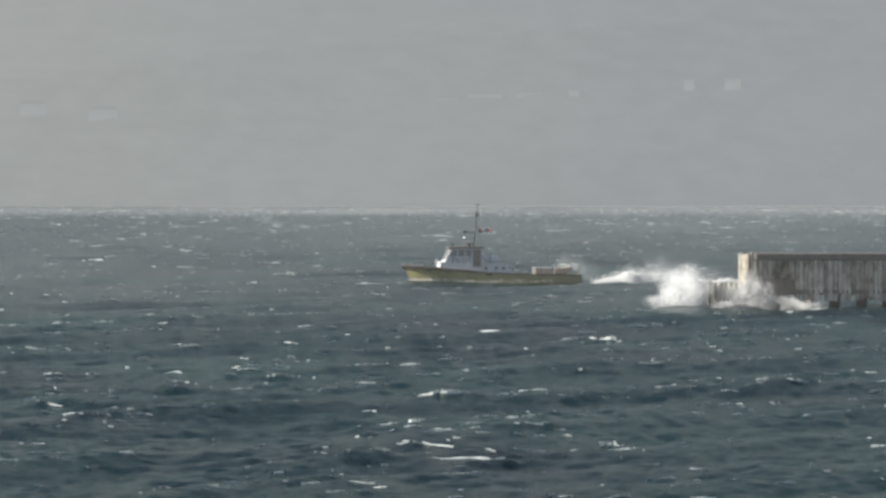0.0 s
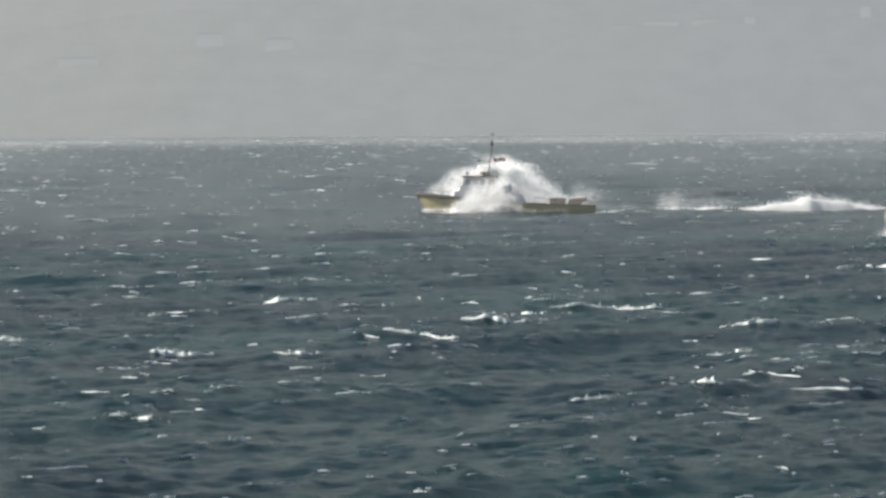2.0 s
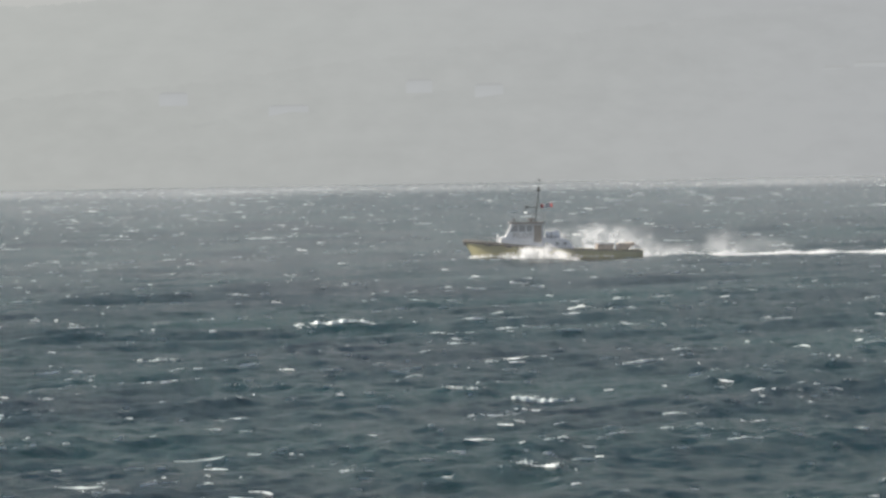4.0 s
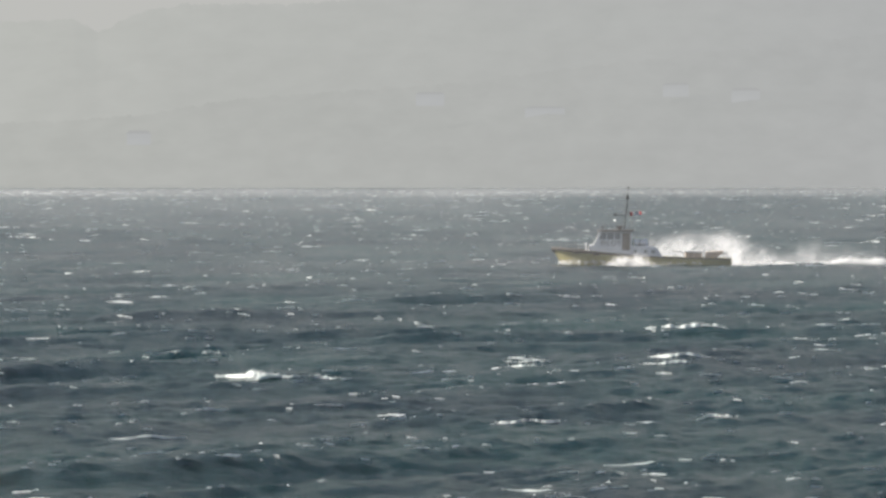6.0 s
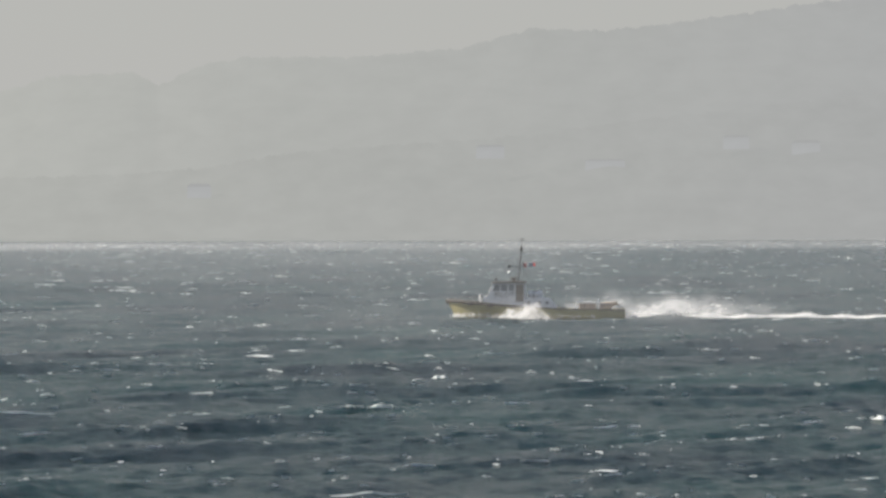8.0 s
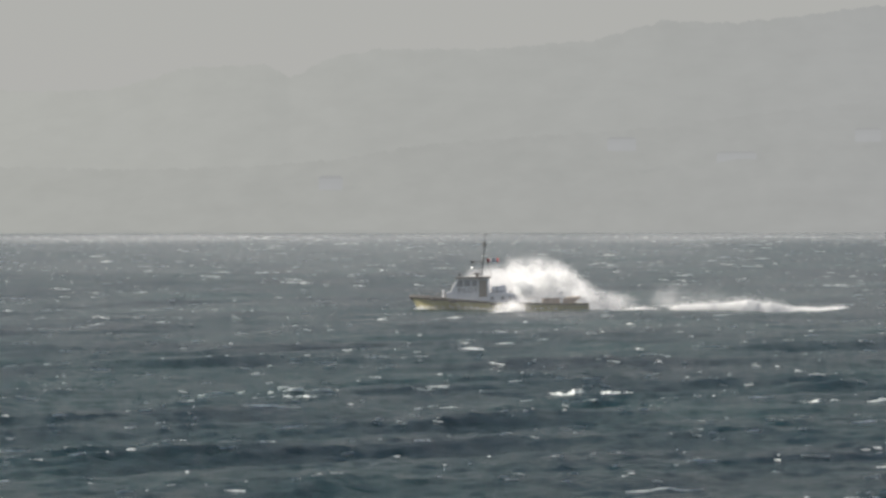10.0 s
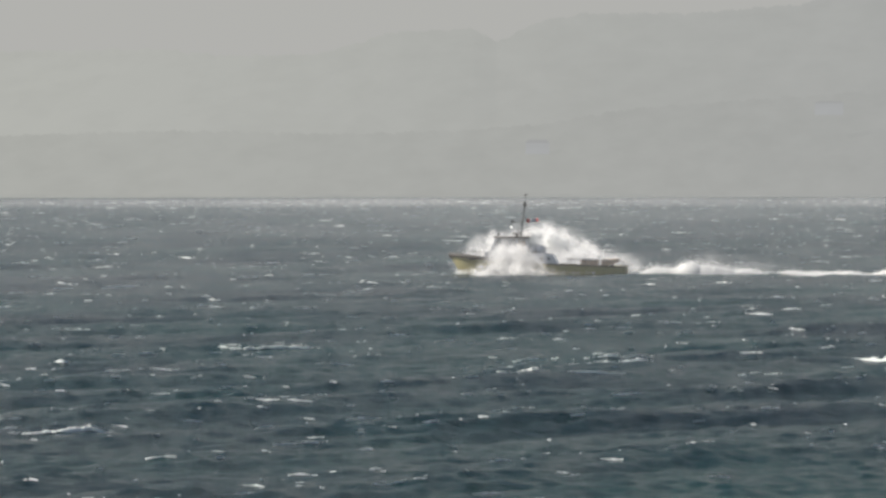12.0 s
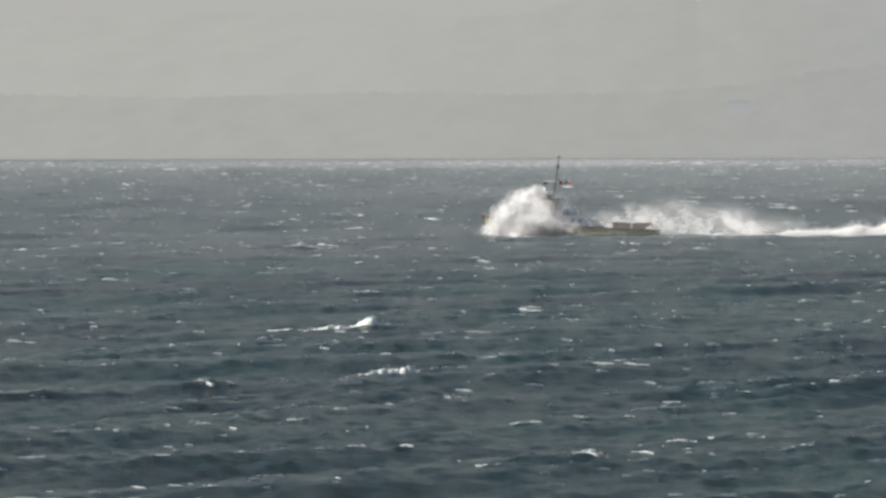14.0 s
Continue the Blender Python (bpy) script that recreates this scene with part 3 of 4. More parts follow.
    part("air_intake", prism(bmesh.new(), [(1.7, 2.2), (1.8, 3.0), (2.15, 3.25), (2.5, 3.0), (2.55, 2.2)], 0.1, 1.0, 0.06), WHITE, boat, "white ventilator cowl")
    # mast, lamps and flag
    mast = part("mast", rod(rod(bmesh.new(), (-0.25, 0, 4.1), (0.1, 0, 7.6), 0.085, 0.06), (0.1, 0, 7.6), (0.18, 0, 8.75), 0.045, 0.02), STEEL, boat, "tall grey steel mast")
    for y in (-0.9, 0.9):
        part("stay", rod(bmesh.new(), (0.9, y * 1.3, 4.1), (0.05, 0, 6.9), 0.015), STEEL, mast)
    part("spreader", rod(rod(bmesh.new(), (-1.25, 0, 5.85), (0.0, 0, 5.75), 0.045), (-0.05, -0.9, 5.8), (-0.05, 0.9, 5.8), 0.04), STEEL, mast)
    part("horn", rod(bmesh.new(), (-1.45, 0, 5.85), (-1.05, 0, 5.85), 0.13, 0.08), BLACK, mast)
    part("lamp", rod(bmesh.new(), (-1.35, 0, 5.12), (-1.35, 0, 5.3), 0.06), LAMP, mast, "lit white navigation lamp")
    part("lamp_bracket", rod(rod(bmesh.new(), (-1.35, 0, 5.32), (-1.3, 0, 5.8), 0.02), (-1.35, 0, 5.1), (-0.15, 0, 5.1), 0.02), STEEL, mast)
    part("masthead_light", rod(box(bmesh.new(), (-0.1, -0.22, 7.62), (0.32, 0.22, 7.78), 0.03), (0.1, 0, 7.78), (0.1, 0, 8.1), 0.13, 0.1), BLACK, mast, "dark masthead light")
    part("wind_vane", rod(rod(bmesh.new(), (0.18, 0, 8.7), (0.18, 0, 8.95), 0.05), (-0.02, 0, 8.9), (0.43, 0, 8.9), 0.03), BLACK, mast)
    part("whip_aerial", rod(bmesh.new(), (-0.6, 1.4, 4.15), (-0.2, 1.45, 7.4), 0.02, 0.008), STEEL, boat)
    part("halyard", rod(bmesh.new(), (0.35, 0, 4.3), (0.35, 0, 6.4), 0.012), STEEL, mast)
    flag = bmesh.new()
    cols = [[flag.verts.new((0.36 + 1.3 * i / 12, 0.09 * math.sin(i * 0.9), 5.8 + 0.4 * j - 0.05 * math.sin(i * 0.5))) for j in (0, 1)] for i in range(13)]
    for a, b in zip(cols[:4], cols[1:4]):
        flag.faces.new((a[0], b[0], b[1], a[1]))
    wide = bmesh.new()
    for lo, hi, bm2 in ((3, 11, wide),):
        pts = [[bm2.verts.new(v.co) for v in c] for c in cols[lo:hi]]
        for a, b in zip(pts, pts[1:]):
            bm2.faces.new((a[0], b[0], b[1], a[1]))
    tail = bmesh.new()
    pts = [[tail.verts.new(v.co) for v in c] for c in cols[10:]]
    for a, b in zip(pts, pts[1:]):
        tail.faces.new((a[0], b[0], b[1], a[1]))
    for v in [v for c in cols[4:] for v in c]:
        flag.verts.remove(v)
    banner = part("flag", flag, RED, boat, "red and white flag streaming aft")
    part("white_band", wide, CLOTH, banner)
    part("red_band", tail, RED, banner)
    # foredeck rail, stern gear and posts
    for side in (-1, 1):
        bm = bmesh.new()
        for x in (-6.8, -5.4, -4.2):
            y, z = side * (np.interp(x, xs, beam) - 0.25), np.interp(x, xs, sheer)
            rod(bm, (x, y, z - 0.1), (x, y, z + 0.55), 0.025)
        rod(bm, (-6.8, side * 0.95, 2.5), (-4.2, side * 1.95, 2.28), 0.025)
        part("bow_rail", bm, STEEL, boat)
    part("samson_post", rod(bmesh.new(), (-7.35, 0, 1.9), (-7.35, 0, 2.5), 0.07), STEEL, boat)
    part("deck_lamp_post", rod(bmesh.new(), (-4.55, -1.2, 1.5), (-4.55, -1.2, 2.75), 0.09), WHITE, boat, "white post before the wheelhouse")
    part("boarding_post", rod(bmesh.new(), (6.35, -1.6, 0.8), (6.35, -1.6, 1.9), 0.08), WHITE, boat, "white boarding post")
    part("stern_post", rod(bmesh.new(), (8.75, -1.2, 0.75), (8.75, -1.2, 2.2), 0.06), WHITE, boat, "white stern post")
    crate = part("gear_locker", box(bmesh.new(), (6.6, -1.3, 0.75), (8.5, 0.9, 1.72), 0.08), ORANGE, boat, "orange-brown deck gear locker")
    part("lid", box(bmesh.new(), (6.55, -1.35, 1.722), (8.55, 0.95, 1.82), 0.03), WHITE, crate)
    raftboat = bmesh.new()
    prism(raftboat, [(8.85, 1.05), (8.95, 1.75), (10.7, 1.9), (10.95, 1.7), (10.2, 1.2)], -1.3, 0.9, 0.12)
    part("rescue_skiff", raftboat, ORANGE, boat, "small orange-brown rescue skiff on the afterdeck")
    part("skiff_cradle", box(box(bmesh.new(), (9.1, -1.0, 0.7), (9.3, 0.7, 1.15), 0.02), (10.0, -1.0, 0.65), (10.2, 0.7, 1.25), 0.02), STEEL, boat)
    for side in (-1, 1):
        bm = bmesh.new()
        for x in (5.2, 7.2, 9.2, 11.3):
            y, z = side * (np.interp(x, xs, beam) - 0.15), np.interp(x, xs, sheer)
            rod(bm, (x, y, z - 0.1), (x, y, z + 0.75), 0.022)
        rod(bm, (5.2, side * 2.4, 1.75), (11.3, side * 2.2, 1.52), 0.02)
        part("stern_rail", bm, STEEL, boat)
    return boat


# ---- spray ----
def leaves_at(r, P, s):
    """Small four-cornered rags of water about the points P, of half-sizes s, mostly turned to the light."""
    count = len(P)
    nrm = np.array([SUN_DIR.x, SUN_DIR.y - 0.9, SUN_DIR.z]) + 0.6 * r.standard_normal((count, 3))
    nrm /= np.linalg.norm(nrm, axis=1, keepdims=True)
    a = np.cross(nrm, r.standard_normal((count, 3)))
    a /= np.linalg.norm(a, axis=1, keepdims=True)
    b = np.cross(nrm, a)
    return np.stack([P - a * s, P + b * s * 0.8, P + a * s, P - b * s * 0.8], 1).reshape(-1, 3)


def scatter(r, blobs, count, spread):
    wt = np.array([b[6] for b in blobs], float)
    which = r.choice(len(blobs), count, p=wt / wt.sum())
    C = np.array([b[:3] for b in blobs])[which]
    S = np.array([b[3:6] for b in blobs])[which]
    g = r.standard_normal((count, 3))
    g = g / np.linalg.norm(g, axis=1, keepdims=True) * (r.random((count, 1)) ** 0.42)
    knots = r.standard_normal((60, 3)) * 0.55
    g = g * 0.72 + knots[r.integers(0, 60, count)] * 0.42 * r.random((count, 1))
    return C + g * S * spread, np.linalg.norm(g, axis=1, keepdims=True)


def lumps(r, blobs, grow):
    """Ragged closed masses, one to a blob: the dense white heart of a burst."""
    m, n = 14, 24
    th, ph = np.meshgrid(np.linspace(0.02, math.pi - 0.02, m), np.linspace(0, 2 * math.pi, n), indexing="ij")
    D = np.stack([np.sin(th) * np.cos(ph), np.sin(th) * np.sin(ph), np.cos(th)], -1)
    V, F = [], []
    for b in blobs:
        bump = np.zeros(th.shape)
        for freq, amp, k in ((1.6, 0.20, 3), (3.6, 0.17, 5), (6.5, 0.12, 7)):
            for _ in range(k):
                w = r.standard_normal(3)
                bump += amp * 0.75 / math.sqrt(k) * np.sin(D @ (w / np.linalg.norm(w)) * freq * 2 + r.random() * 6.28)
        bump += np.pad(r.normal(0, 0.05, (m, n - 1)), ((0, 0), (0, 1)), mode="wrap")
        R = grow * (1 + bump)
        V.append((np.array(b[:3]) + D * R[..., None] * np.array(b[3:6])).reshape(-1, 3))
        F.append(grid_faces(m, n) + m * n * len(F))
    return np.concatenate(V), np.concatenate(F)


def cloud(name, blobs, count, size, seed, label, halo=0, halo_size=0.022, spread=1.35, heart=0.0):
    """Drops and rags of water, thick in the middle and thin at the rim, with a veil of finer mist round them.
    blobs: centre x, y, z, half-axes x, y, z, weight."""
    r = np.random.default_rng(seed)
    V = np.zeros((0, 3))
    if count:
        P, g = scatter(r, blobs, count, 1.18 if heart else 1.0)
        V = leaves_at(r, P, size * np.exp(r.normal(0, 0.45, (count, 1))) * np.clip(1.25 - 0.6 * g, 0.3, 2))
    if halo:
        P, g = scatter(r, blobs, halo, spread)
        V = np.concatenate([V, leaves_at(r, P, halo_size * np.exp(r.normal(0, 0.4, (halo, 1))))])
    F = np.arange(len(V)).reshape(-1, 4)
    kinds = np.zeros(count + halo, np.int32)
    if heart:
        LV, LF = lumps(r, blobs, heart)
        F = np.concatenate([F, LF + len(V)])
        V = np.concatenate([V, LV])
        kinds = np.concatenate([kinds, np.full(len(LF), 1, np.int32)])
    ob = raw(name, V, F, SPRAY, smooth=True)
    ob.data.materials.append(HEART)
    ob.data.polygons.foreach_set("material_index", kinds)
    return tagged(ob, label, "spray", kind="stuff")


def ragged(r, x, z, size):
    """Soft random hills and hollows, 0 to 1, over the points x, z; size: their breadth in metres."""
    v = np.zeros(x.shape)
    for o in range(5):
        for _ in range(5):
            th = r.random() * 6.283
            f = 2.1 ** o * (0.7 + 0.6 * r.random()) * 2 / size
            v += 0.72 ** o * np.sin(f * (x * math.cos(th) + z * math.sin(th)) + r.random() * 6.283 + 1.5 * np.sin(0.6 * f * (z * math.cos(th) - x * math.sin(th)) + r.random() * 6.283))
    return 0.5 + 0.5 * np.tanh(v / 3.2)


def mist_sheets(name, blobs, seed, label, thick, layers=3, depth=1.5, drops=0, size=2.2):
    """A hanging cloud of fine drops: slanting sheets, one behind another, dense where the blobs lie, with coarser drops among them.
    blobs: centre x, z, half-axes x, z, weight."""
    r = np.random.default_rng(seed)
    x0, x1 = min(b[0] - 1.7 * b[2] for b in blobs), max(b[0] + 1.7 * b[2] for b in blobs)
    z0, z1 = min(b[1] - 1.7 * b[3] for b in blobs), max(b[1] + 1.7 * b[3] for b in blobs)
    n, m = int(min(150, 8 * (x1 - x0))) + 2, int(min(90, 8 * (z1 - z0))) + 2
    X, Z = np.meshgrid(np.linspace(x0, x1, n), np.linspace(z0, z1, m), indexing="ij")
    V, F, D = [], [], []
    for i in range(layers):
        rho = np.zeros(X.shape)
        wx, wz = X + 0.5 * (ragged(r, X, Z, 1.4 * size) - 0.5), Z + 0.9 * (ragged(r, X, Z, 1.2 * size) - 0.5)
        for bx, bz, ax, az, wt in blobs:
            q = ((wx - bx) / ax) ** 2 + ((wz - bz) / az) ** 2
            rho += wt * np.exp(-1.3 * q ** 1.3)
        dens = 1 - np.exp(-thick * rho * (0.2 + 1.6 * ragged(r, X, Z, size) ** 1.4))
        dens *= np.clip((rho - 0.012) * 20, 0, 1)
        side = (i / (layers - 1)) * 2 - 1 if layers > 1 else 1.5
        Y = 0.6 * side * depth + (0.3 + 0.08 * side) * (X - 0.5 * (x0 + x1))
        V.append(np.stack([X, Y, Z], -1).reshape(-1, 3))
        F.append(grid_faces(n, m) + i * n * m)
        D.append(dens.ravel())
    V, F, D = np.concatenate(V), np.concatenate(F), np.concatenate(D)
    if drops:
        P, g = scatter(r, [(b[0], 0.3 * (b[0] - 0.5 * (x0 + x1)), b[1], b[2], depth, b[3], b[4]) for b in blobs], drops, 1.05)
        L = leaves_at(r, P, 0.03 * np.exp(r.normal(0, 0.4, (drops, 1))))
        F = np.concatenate([F, np.arange(len(L)).reshape(-1, 4) + len(V)])
        V, D = np.concatenate([V, L]), np.concatenate([D, np.full(len(L), 1.0)])
    ob = raw(name, V, F, FINE)
    ob.data.attributes.new("mist_depth", "FLOAT", "POINT").data.foreach_set("value", D.astype(np.float32))
    return tagged(ob, label, "spray", kind="stuff")


def make_bow_wave():
    """The white water that the hull shoulders aside, running aft along both sides."""
    blobs = []
    for side in (-1, 1):
        for i in range(18):
            s = i / 17
            blobs.append((-7.0 + 15 * s, side * (0.8 + 2.5 * min(1, 2.2 * s)), 0.1 + 0.3 * math.sin(min(1, 2.0 * s + 0.2) * 2.6),
                          0.9, 0.5, 0.34 + 0.3 * math.exp(-((s - 0.15) / 0.15) ** 2), 1.5 * math.exp(-5.0 * s) + 0.05))
    return cloud("bow_wave", blobs, 3200, 0.04, 21, "white bow wave curling along the hull", 1200)


def wake_height(x):
    """How high the broken water stands along the track, with the mounds of earlier bursts."""
    r = np.sin(x * 0.31 + 1) * np.sin(x * 0.83 + 2) + 0.5 * np.sin(x * 1.7)
    h = 0.3 + 0.14 * r
    for t, aft, high, half in ((2.0, 37, 0.95, 5.5), (7.0, 36, 0.35, 3.5), (10.5, 30.5, 0.5, 4), (11.0, 40.5, 0.7, 3), (14.0, 37, 0.9, 6.5)):
        h = h + high * np.exp(-((x - boat_x(t) - aft) / half) ** 2)
    return h


def make_wake_piece(x0, seed):
    """A stretch of broken white water that the stern leaves on the sea."""
    r = np.random.default_rng(seed)
    n, m = 26, 11
    s, w = np.meshgrid(np.linspace(-1, 1, n), np.linspace(-1, 1, m), indexing="ij")
    x = s * 3.4
    high = wake_height(x0 + x) * (0.88 + 0.24 * rough_line(r, n, 6.8, 2.2)[:, None]) * (1 - s ** 2)
    y = w * (1.1 + 0.5 * high) + 0.3 * math.sin(x0 * 0.3)
    z = (1 - np.abs(w) ** 1.6) * high * (0.85 + 0.3 * r.random(s.shape)) - 0.35 * np.abs(w) ** 4 - 0.15
    V, F = np.stack([x, y, z], -1).reshape(-1, 3), grid_faces(n, m)
    drops = int(200 + 700 * max(0.0, float(high.max()) - 0.45))
    i, j = r.integers(2, n - 2, drops), r.integers(3, m - 3, drops)
    P = np.stack([x[i, j], y[i, j], z[i, j]], 1) + np.stack([r.normal(0, 0.3, drops), r.normal(0, 0.3, drops), high[i, 0] * np.abs(r.normal(0, 0.3, drops))], 1)
    L = leaves_at(r, P, 0.035 * np.exp(r.normal(0, 0.4, (drops, 1))))
    F = np.concatenate([F, np.arange(len(L)).reshape(-1, 4) + len(V)])
    ob = raw("wake_foam", np.concatenate([V, L]), F, SPRAY)
    return tagged(ob, "foaming white wake on the water astern of the boat", "wake", "stretches of the wake")


def make_haze_sheet(d, top, thick, seed):
    """Added see-through sheet that stands in for haze: long, low over the water, lying a little aslant."""
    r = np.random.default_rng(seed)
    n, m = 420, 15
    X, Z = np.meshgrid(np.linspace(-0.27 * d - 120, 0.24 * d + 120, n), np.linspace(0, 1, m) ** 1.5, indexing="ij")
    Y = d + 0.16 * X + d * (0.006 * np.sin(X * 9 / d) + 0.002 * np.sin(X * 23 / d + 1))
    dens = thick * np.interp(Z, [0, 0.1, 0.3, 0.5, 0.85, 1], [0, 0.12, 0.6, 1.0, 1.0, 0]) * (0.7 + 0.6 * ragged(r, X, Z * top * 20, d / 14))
    ob = raw("haze_sheet", np.stack([X, Y, Z * top - 0.2], -1).reshape(-1, 3), grid_faces(n, m), FINE)
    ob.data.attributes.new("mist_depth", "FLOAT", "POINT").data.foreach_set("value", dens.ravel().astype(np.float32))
    return tagged(ob, "added see-through sheet standing in for haze over the water", "spray", kind="stuff")


# ---- the pile structure ----
def make_dolphin():
    """An old pile-built mooring platform with a timber wall, standing in the sea."""
    th = new("mooring_platform")
    tagged(th, "weathered timber and concrete mooring platform standing on piles", "platform")
    part("deck_slab", box(bmesh.new(), (0.9, -0.2, 4.0), (16.2, 7.2, 4.62), 0.06), ROOF, th, "dark stained deck slab")
    # dark block behind the wall: the shade inside the opening, put in as colour
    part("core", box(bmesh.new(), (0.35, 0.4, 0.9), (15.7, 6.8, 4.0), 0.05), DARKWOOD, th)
    r = random.Random(3)
    x = 0.2
    while x < 16:
        # a dark opening low in the wall, and broken feet elsewhere
        w = r.uniform(0.3, 0.5)
        z0 = 2.3 + r.uniform(-0.1, 0.15) if 1.2 < x < 4.3 else 0.3 + r.uniform(-0.3, 0.9) ** 2
        top = 4.6 + r.uniform(-0.1, 0.2) if x < 0.8 else 3.98
        part("timber_pile", rod(bmesh.new(), (x, r.uniform(0.0, 0.12), z0), (x, r.uniform(0, 0.1), top), w / 2, w / 2 * 0.95, 9), TIMBER, th)
        x += w * 0.98
    y = 0.5
    while y < 7:
        part("timber_pile", rod(bmesh.new(), (0.12, y, 0.6), (0.1, y, 4.5), 0.18, 0.17, 9), TIMBER, th)
        y += 0.36
    for x in (1.2, 3.6, 6.0, 8.4, 10.8, 13.2, 15.4):
        for y in (0.9, 3.5, 6.2):
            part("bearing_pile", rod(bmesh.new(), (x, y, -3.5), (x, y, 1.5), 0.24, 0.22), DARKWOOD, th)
    part("waling", box(bmesh.new(), (4.4, -0.12, 1.0), (15.8, 0.0, 1.35), 0.04), DARKWOOD, th)
    return th


def make_fender_pile(i):
    r = random.Random(40 + i)
    ob = part("fender_pile", rod(rod(bmesh.new(), (0, 0, -3.5), (r.uniform(-0.04, 0.04), 0, 1.75), 0.2, 0.18), (0, 0, 1.74), (0, 0, 1.86 + r.uniform(0, 0.2)), 0.17, 0.12), TIMBER)
    return tagged(ob, "sunlit weathered timber pile standing in the waves", "pile", "row of piles beside the platform")


# ---- build ----
water = make_sea()
caps = [(c[4], make_whitecap(*c[:4], i)) for i, c in enumerate(CRESTS)]
flecks = make_flecks()
# see-through sheets added to imitate the haze that pales the farther water
haze_sheet = [make_haze_sheet(*q) for q in ((420, 7.5, 0.07, 4), (950, 7.9, 0.12, 1), (2300, 4.7, 0.24, 3))]
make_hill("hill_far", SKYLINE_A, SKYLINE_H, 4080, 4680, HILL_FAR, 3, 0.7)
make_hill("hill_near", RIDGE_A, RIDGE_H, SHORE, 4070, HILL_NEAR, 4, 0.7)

# low band along the far waterline: its pale haze is painted as a glowing strip
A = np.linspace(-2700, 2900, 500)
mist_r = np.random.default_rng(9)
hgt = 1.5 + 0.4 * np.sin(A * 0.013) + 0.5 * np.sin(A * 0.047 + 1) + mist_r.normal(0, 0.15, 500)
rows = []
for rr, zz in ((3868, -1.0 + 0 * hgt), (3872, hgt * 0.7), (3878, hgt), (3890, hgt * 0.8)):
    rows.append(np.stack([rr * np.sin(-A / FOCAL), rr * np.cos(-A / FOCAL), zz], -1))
tagged(raw("sea_mist", np.array(rows).reshape(-1, 3), grid_faces(4, 500), MIST), "pale band of mist along the far waterline, drawn as a glowing strip", "mist", kind="structure")

HOUSES = [(-358, 170, 50, 13), (715, 95, 42, 14), (-153, 102, 64, 9), (-3, 140, 70, 8), (-338, 67, 60, 12), (-388, 91, 40, 11),
          (-354, 95, 70, 10), (-854, 150, 40, 12), (-1034, 198, 60, 10), (-454, 145, 60, 10), (-973, 190, 50, 12), (-1119, 200, 60, 12),
          (-1284, 85, 36, 12), (-1204, 110, 50, 10), (200, 165, 50, 9), (-640, 120, 46, 12)]
hr = random.Random(8)
while len(HOUSES) < 46:
    HOUSES.append((hr.uniform(-1750, -180), hr.uniform(25, 230), hr.uniform(14, 46), hr.uniform(6, 12)))
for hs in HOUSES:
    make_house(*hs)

platform = make_dolphin()
ang = 1495 / FOCAL
FAR = 500.0                              # distance of the platform
platform.matrix_basis = pose(FAR * math.tan(ang), FAR, 0.22, 0, 0, -3)
for i in range(9):
    p = make_fender_pile(i)
    p.matrix_basis = pose(FAR * math.tan(ang) - 3.5 + 0.46 * i, FAR - 1 - 0.5 * (i % 2), 0.4 + hr.uniform(-0.15, 0.1))

boat = make_boat()
bow_wave = make_bow_wave()

# bursts: start, height of the crown, leaves
BURSTS = [(0.5, 1.5, 6000), (0.84, 6.3, 52000), (3.25, 3.0, 9000), (4.5, 3.1, 22000), (5.15, 2.9, 14000), (6.25, 2.6, 14000), (6.7, 3.0, 16000), (7.15, 3.3, 15000),
          (8.4, 6.0, 38000), (10.25, 3.7, 14000), (10.8, 5.9, 50000), (13.3, 5.5, 50000)]


def boat_x(t):
    return -TRACK * math.tan(bearing(t) / FOCAL)


wake = [(-54 + 2.0 * i, make_wake_piece(-54 + 2.0 * i, 700 + i)) for i in range(92)]


# the masses of one burst: speed aft past the hull, share of the height, half-length, half-height, place across
# (behind the hull is positive), weight. Those before the hull fall back soon, those behind it hang as a plume.
MASSES = [(0.8, 0.22, 1.3, 1.0, -1.4, 0.7), (2.4, 0.34, 1.5, 1.3, -2.2, 0.8), (8.0, 0.20, 3.6, 0.9, -3.2, 1.2), (3.6, 0.50, 1.9, 1.7, -2.4, 1.1), (6.0, 0.36, 3.2, 1.2, -3.1, 1.2),
          (6.0, 0.86, 2.3, 1.6, 0.4, 1.3), (8.2, 0.76, 3.0, 1.9, 1.8, 1.5)]


def make_burst(i, high, leaves):
    """One burst is several masses of water thrown up at the bow, each a rigid cloud of drops."""
    grow = 0.45 + 0.55 * high / 6.3
    made = []
    for j, (v, k, rx, rz, across, wt) in enumerate(MASSES if high > 4 else MASSES[:5]):
        r = random.Random(i * 7 + j)
        rx, rz = rx * (grow if high > 4 else 0.75), rz * grow
        blobs = [(r.uniform(-0.55, 0.55) * rx, r.uniform(-0.5, 0.5), r.uniform(-0.55, 0.5) * rz, rx * r.uniform(0.55, 0.9), 1.1, rz * r.uniform(0.55, 0.9), r.uniform(0.6, 1)) for _ in range(5 if across < 1 else 9)]
        made.append(cloud("bow_spray", blobs, int(leaves * wt / 9.5 * (0.8 if across > 0 else 1.0)), 0.05, i * 10 + j, "burst of white spray thrown up by the bow", int(leaves * wt / 40) if across < 0 else 0, 0.022, 1.6, (0.42 if high < 4 else 0.48 if across < 0 else 0.0) if leaves > 9500 else 0.0))
    return made


burst_things = [(b, make_burst(i, *b[1:])) for i, b in enumerate(BURSTS)]

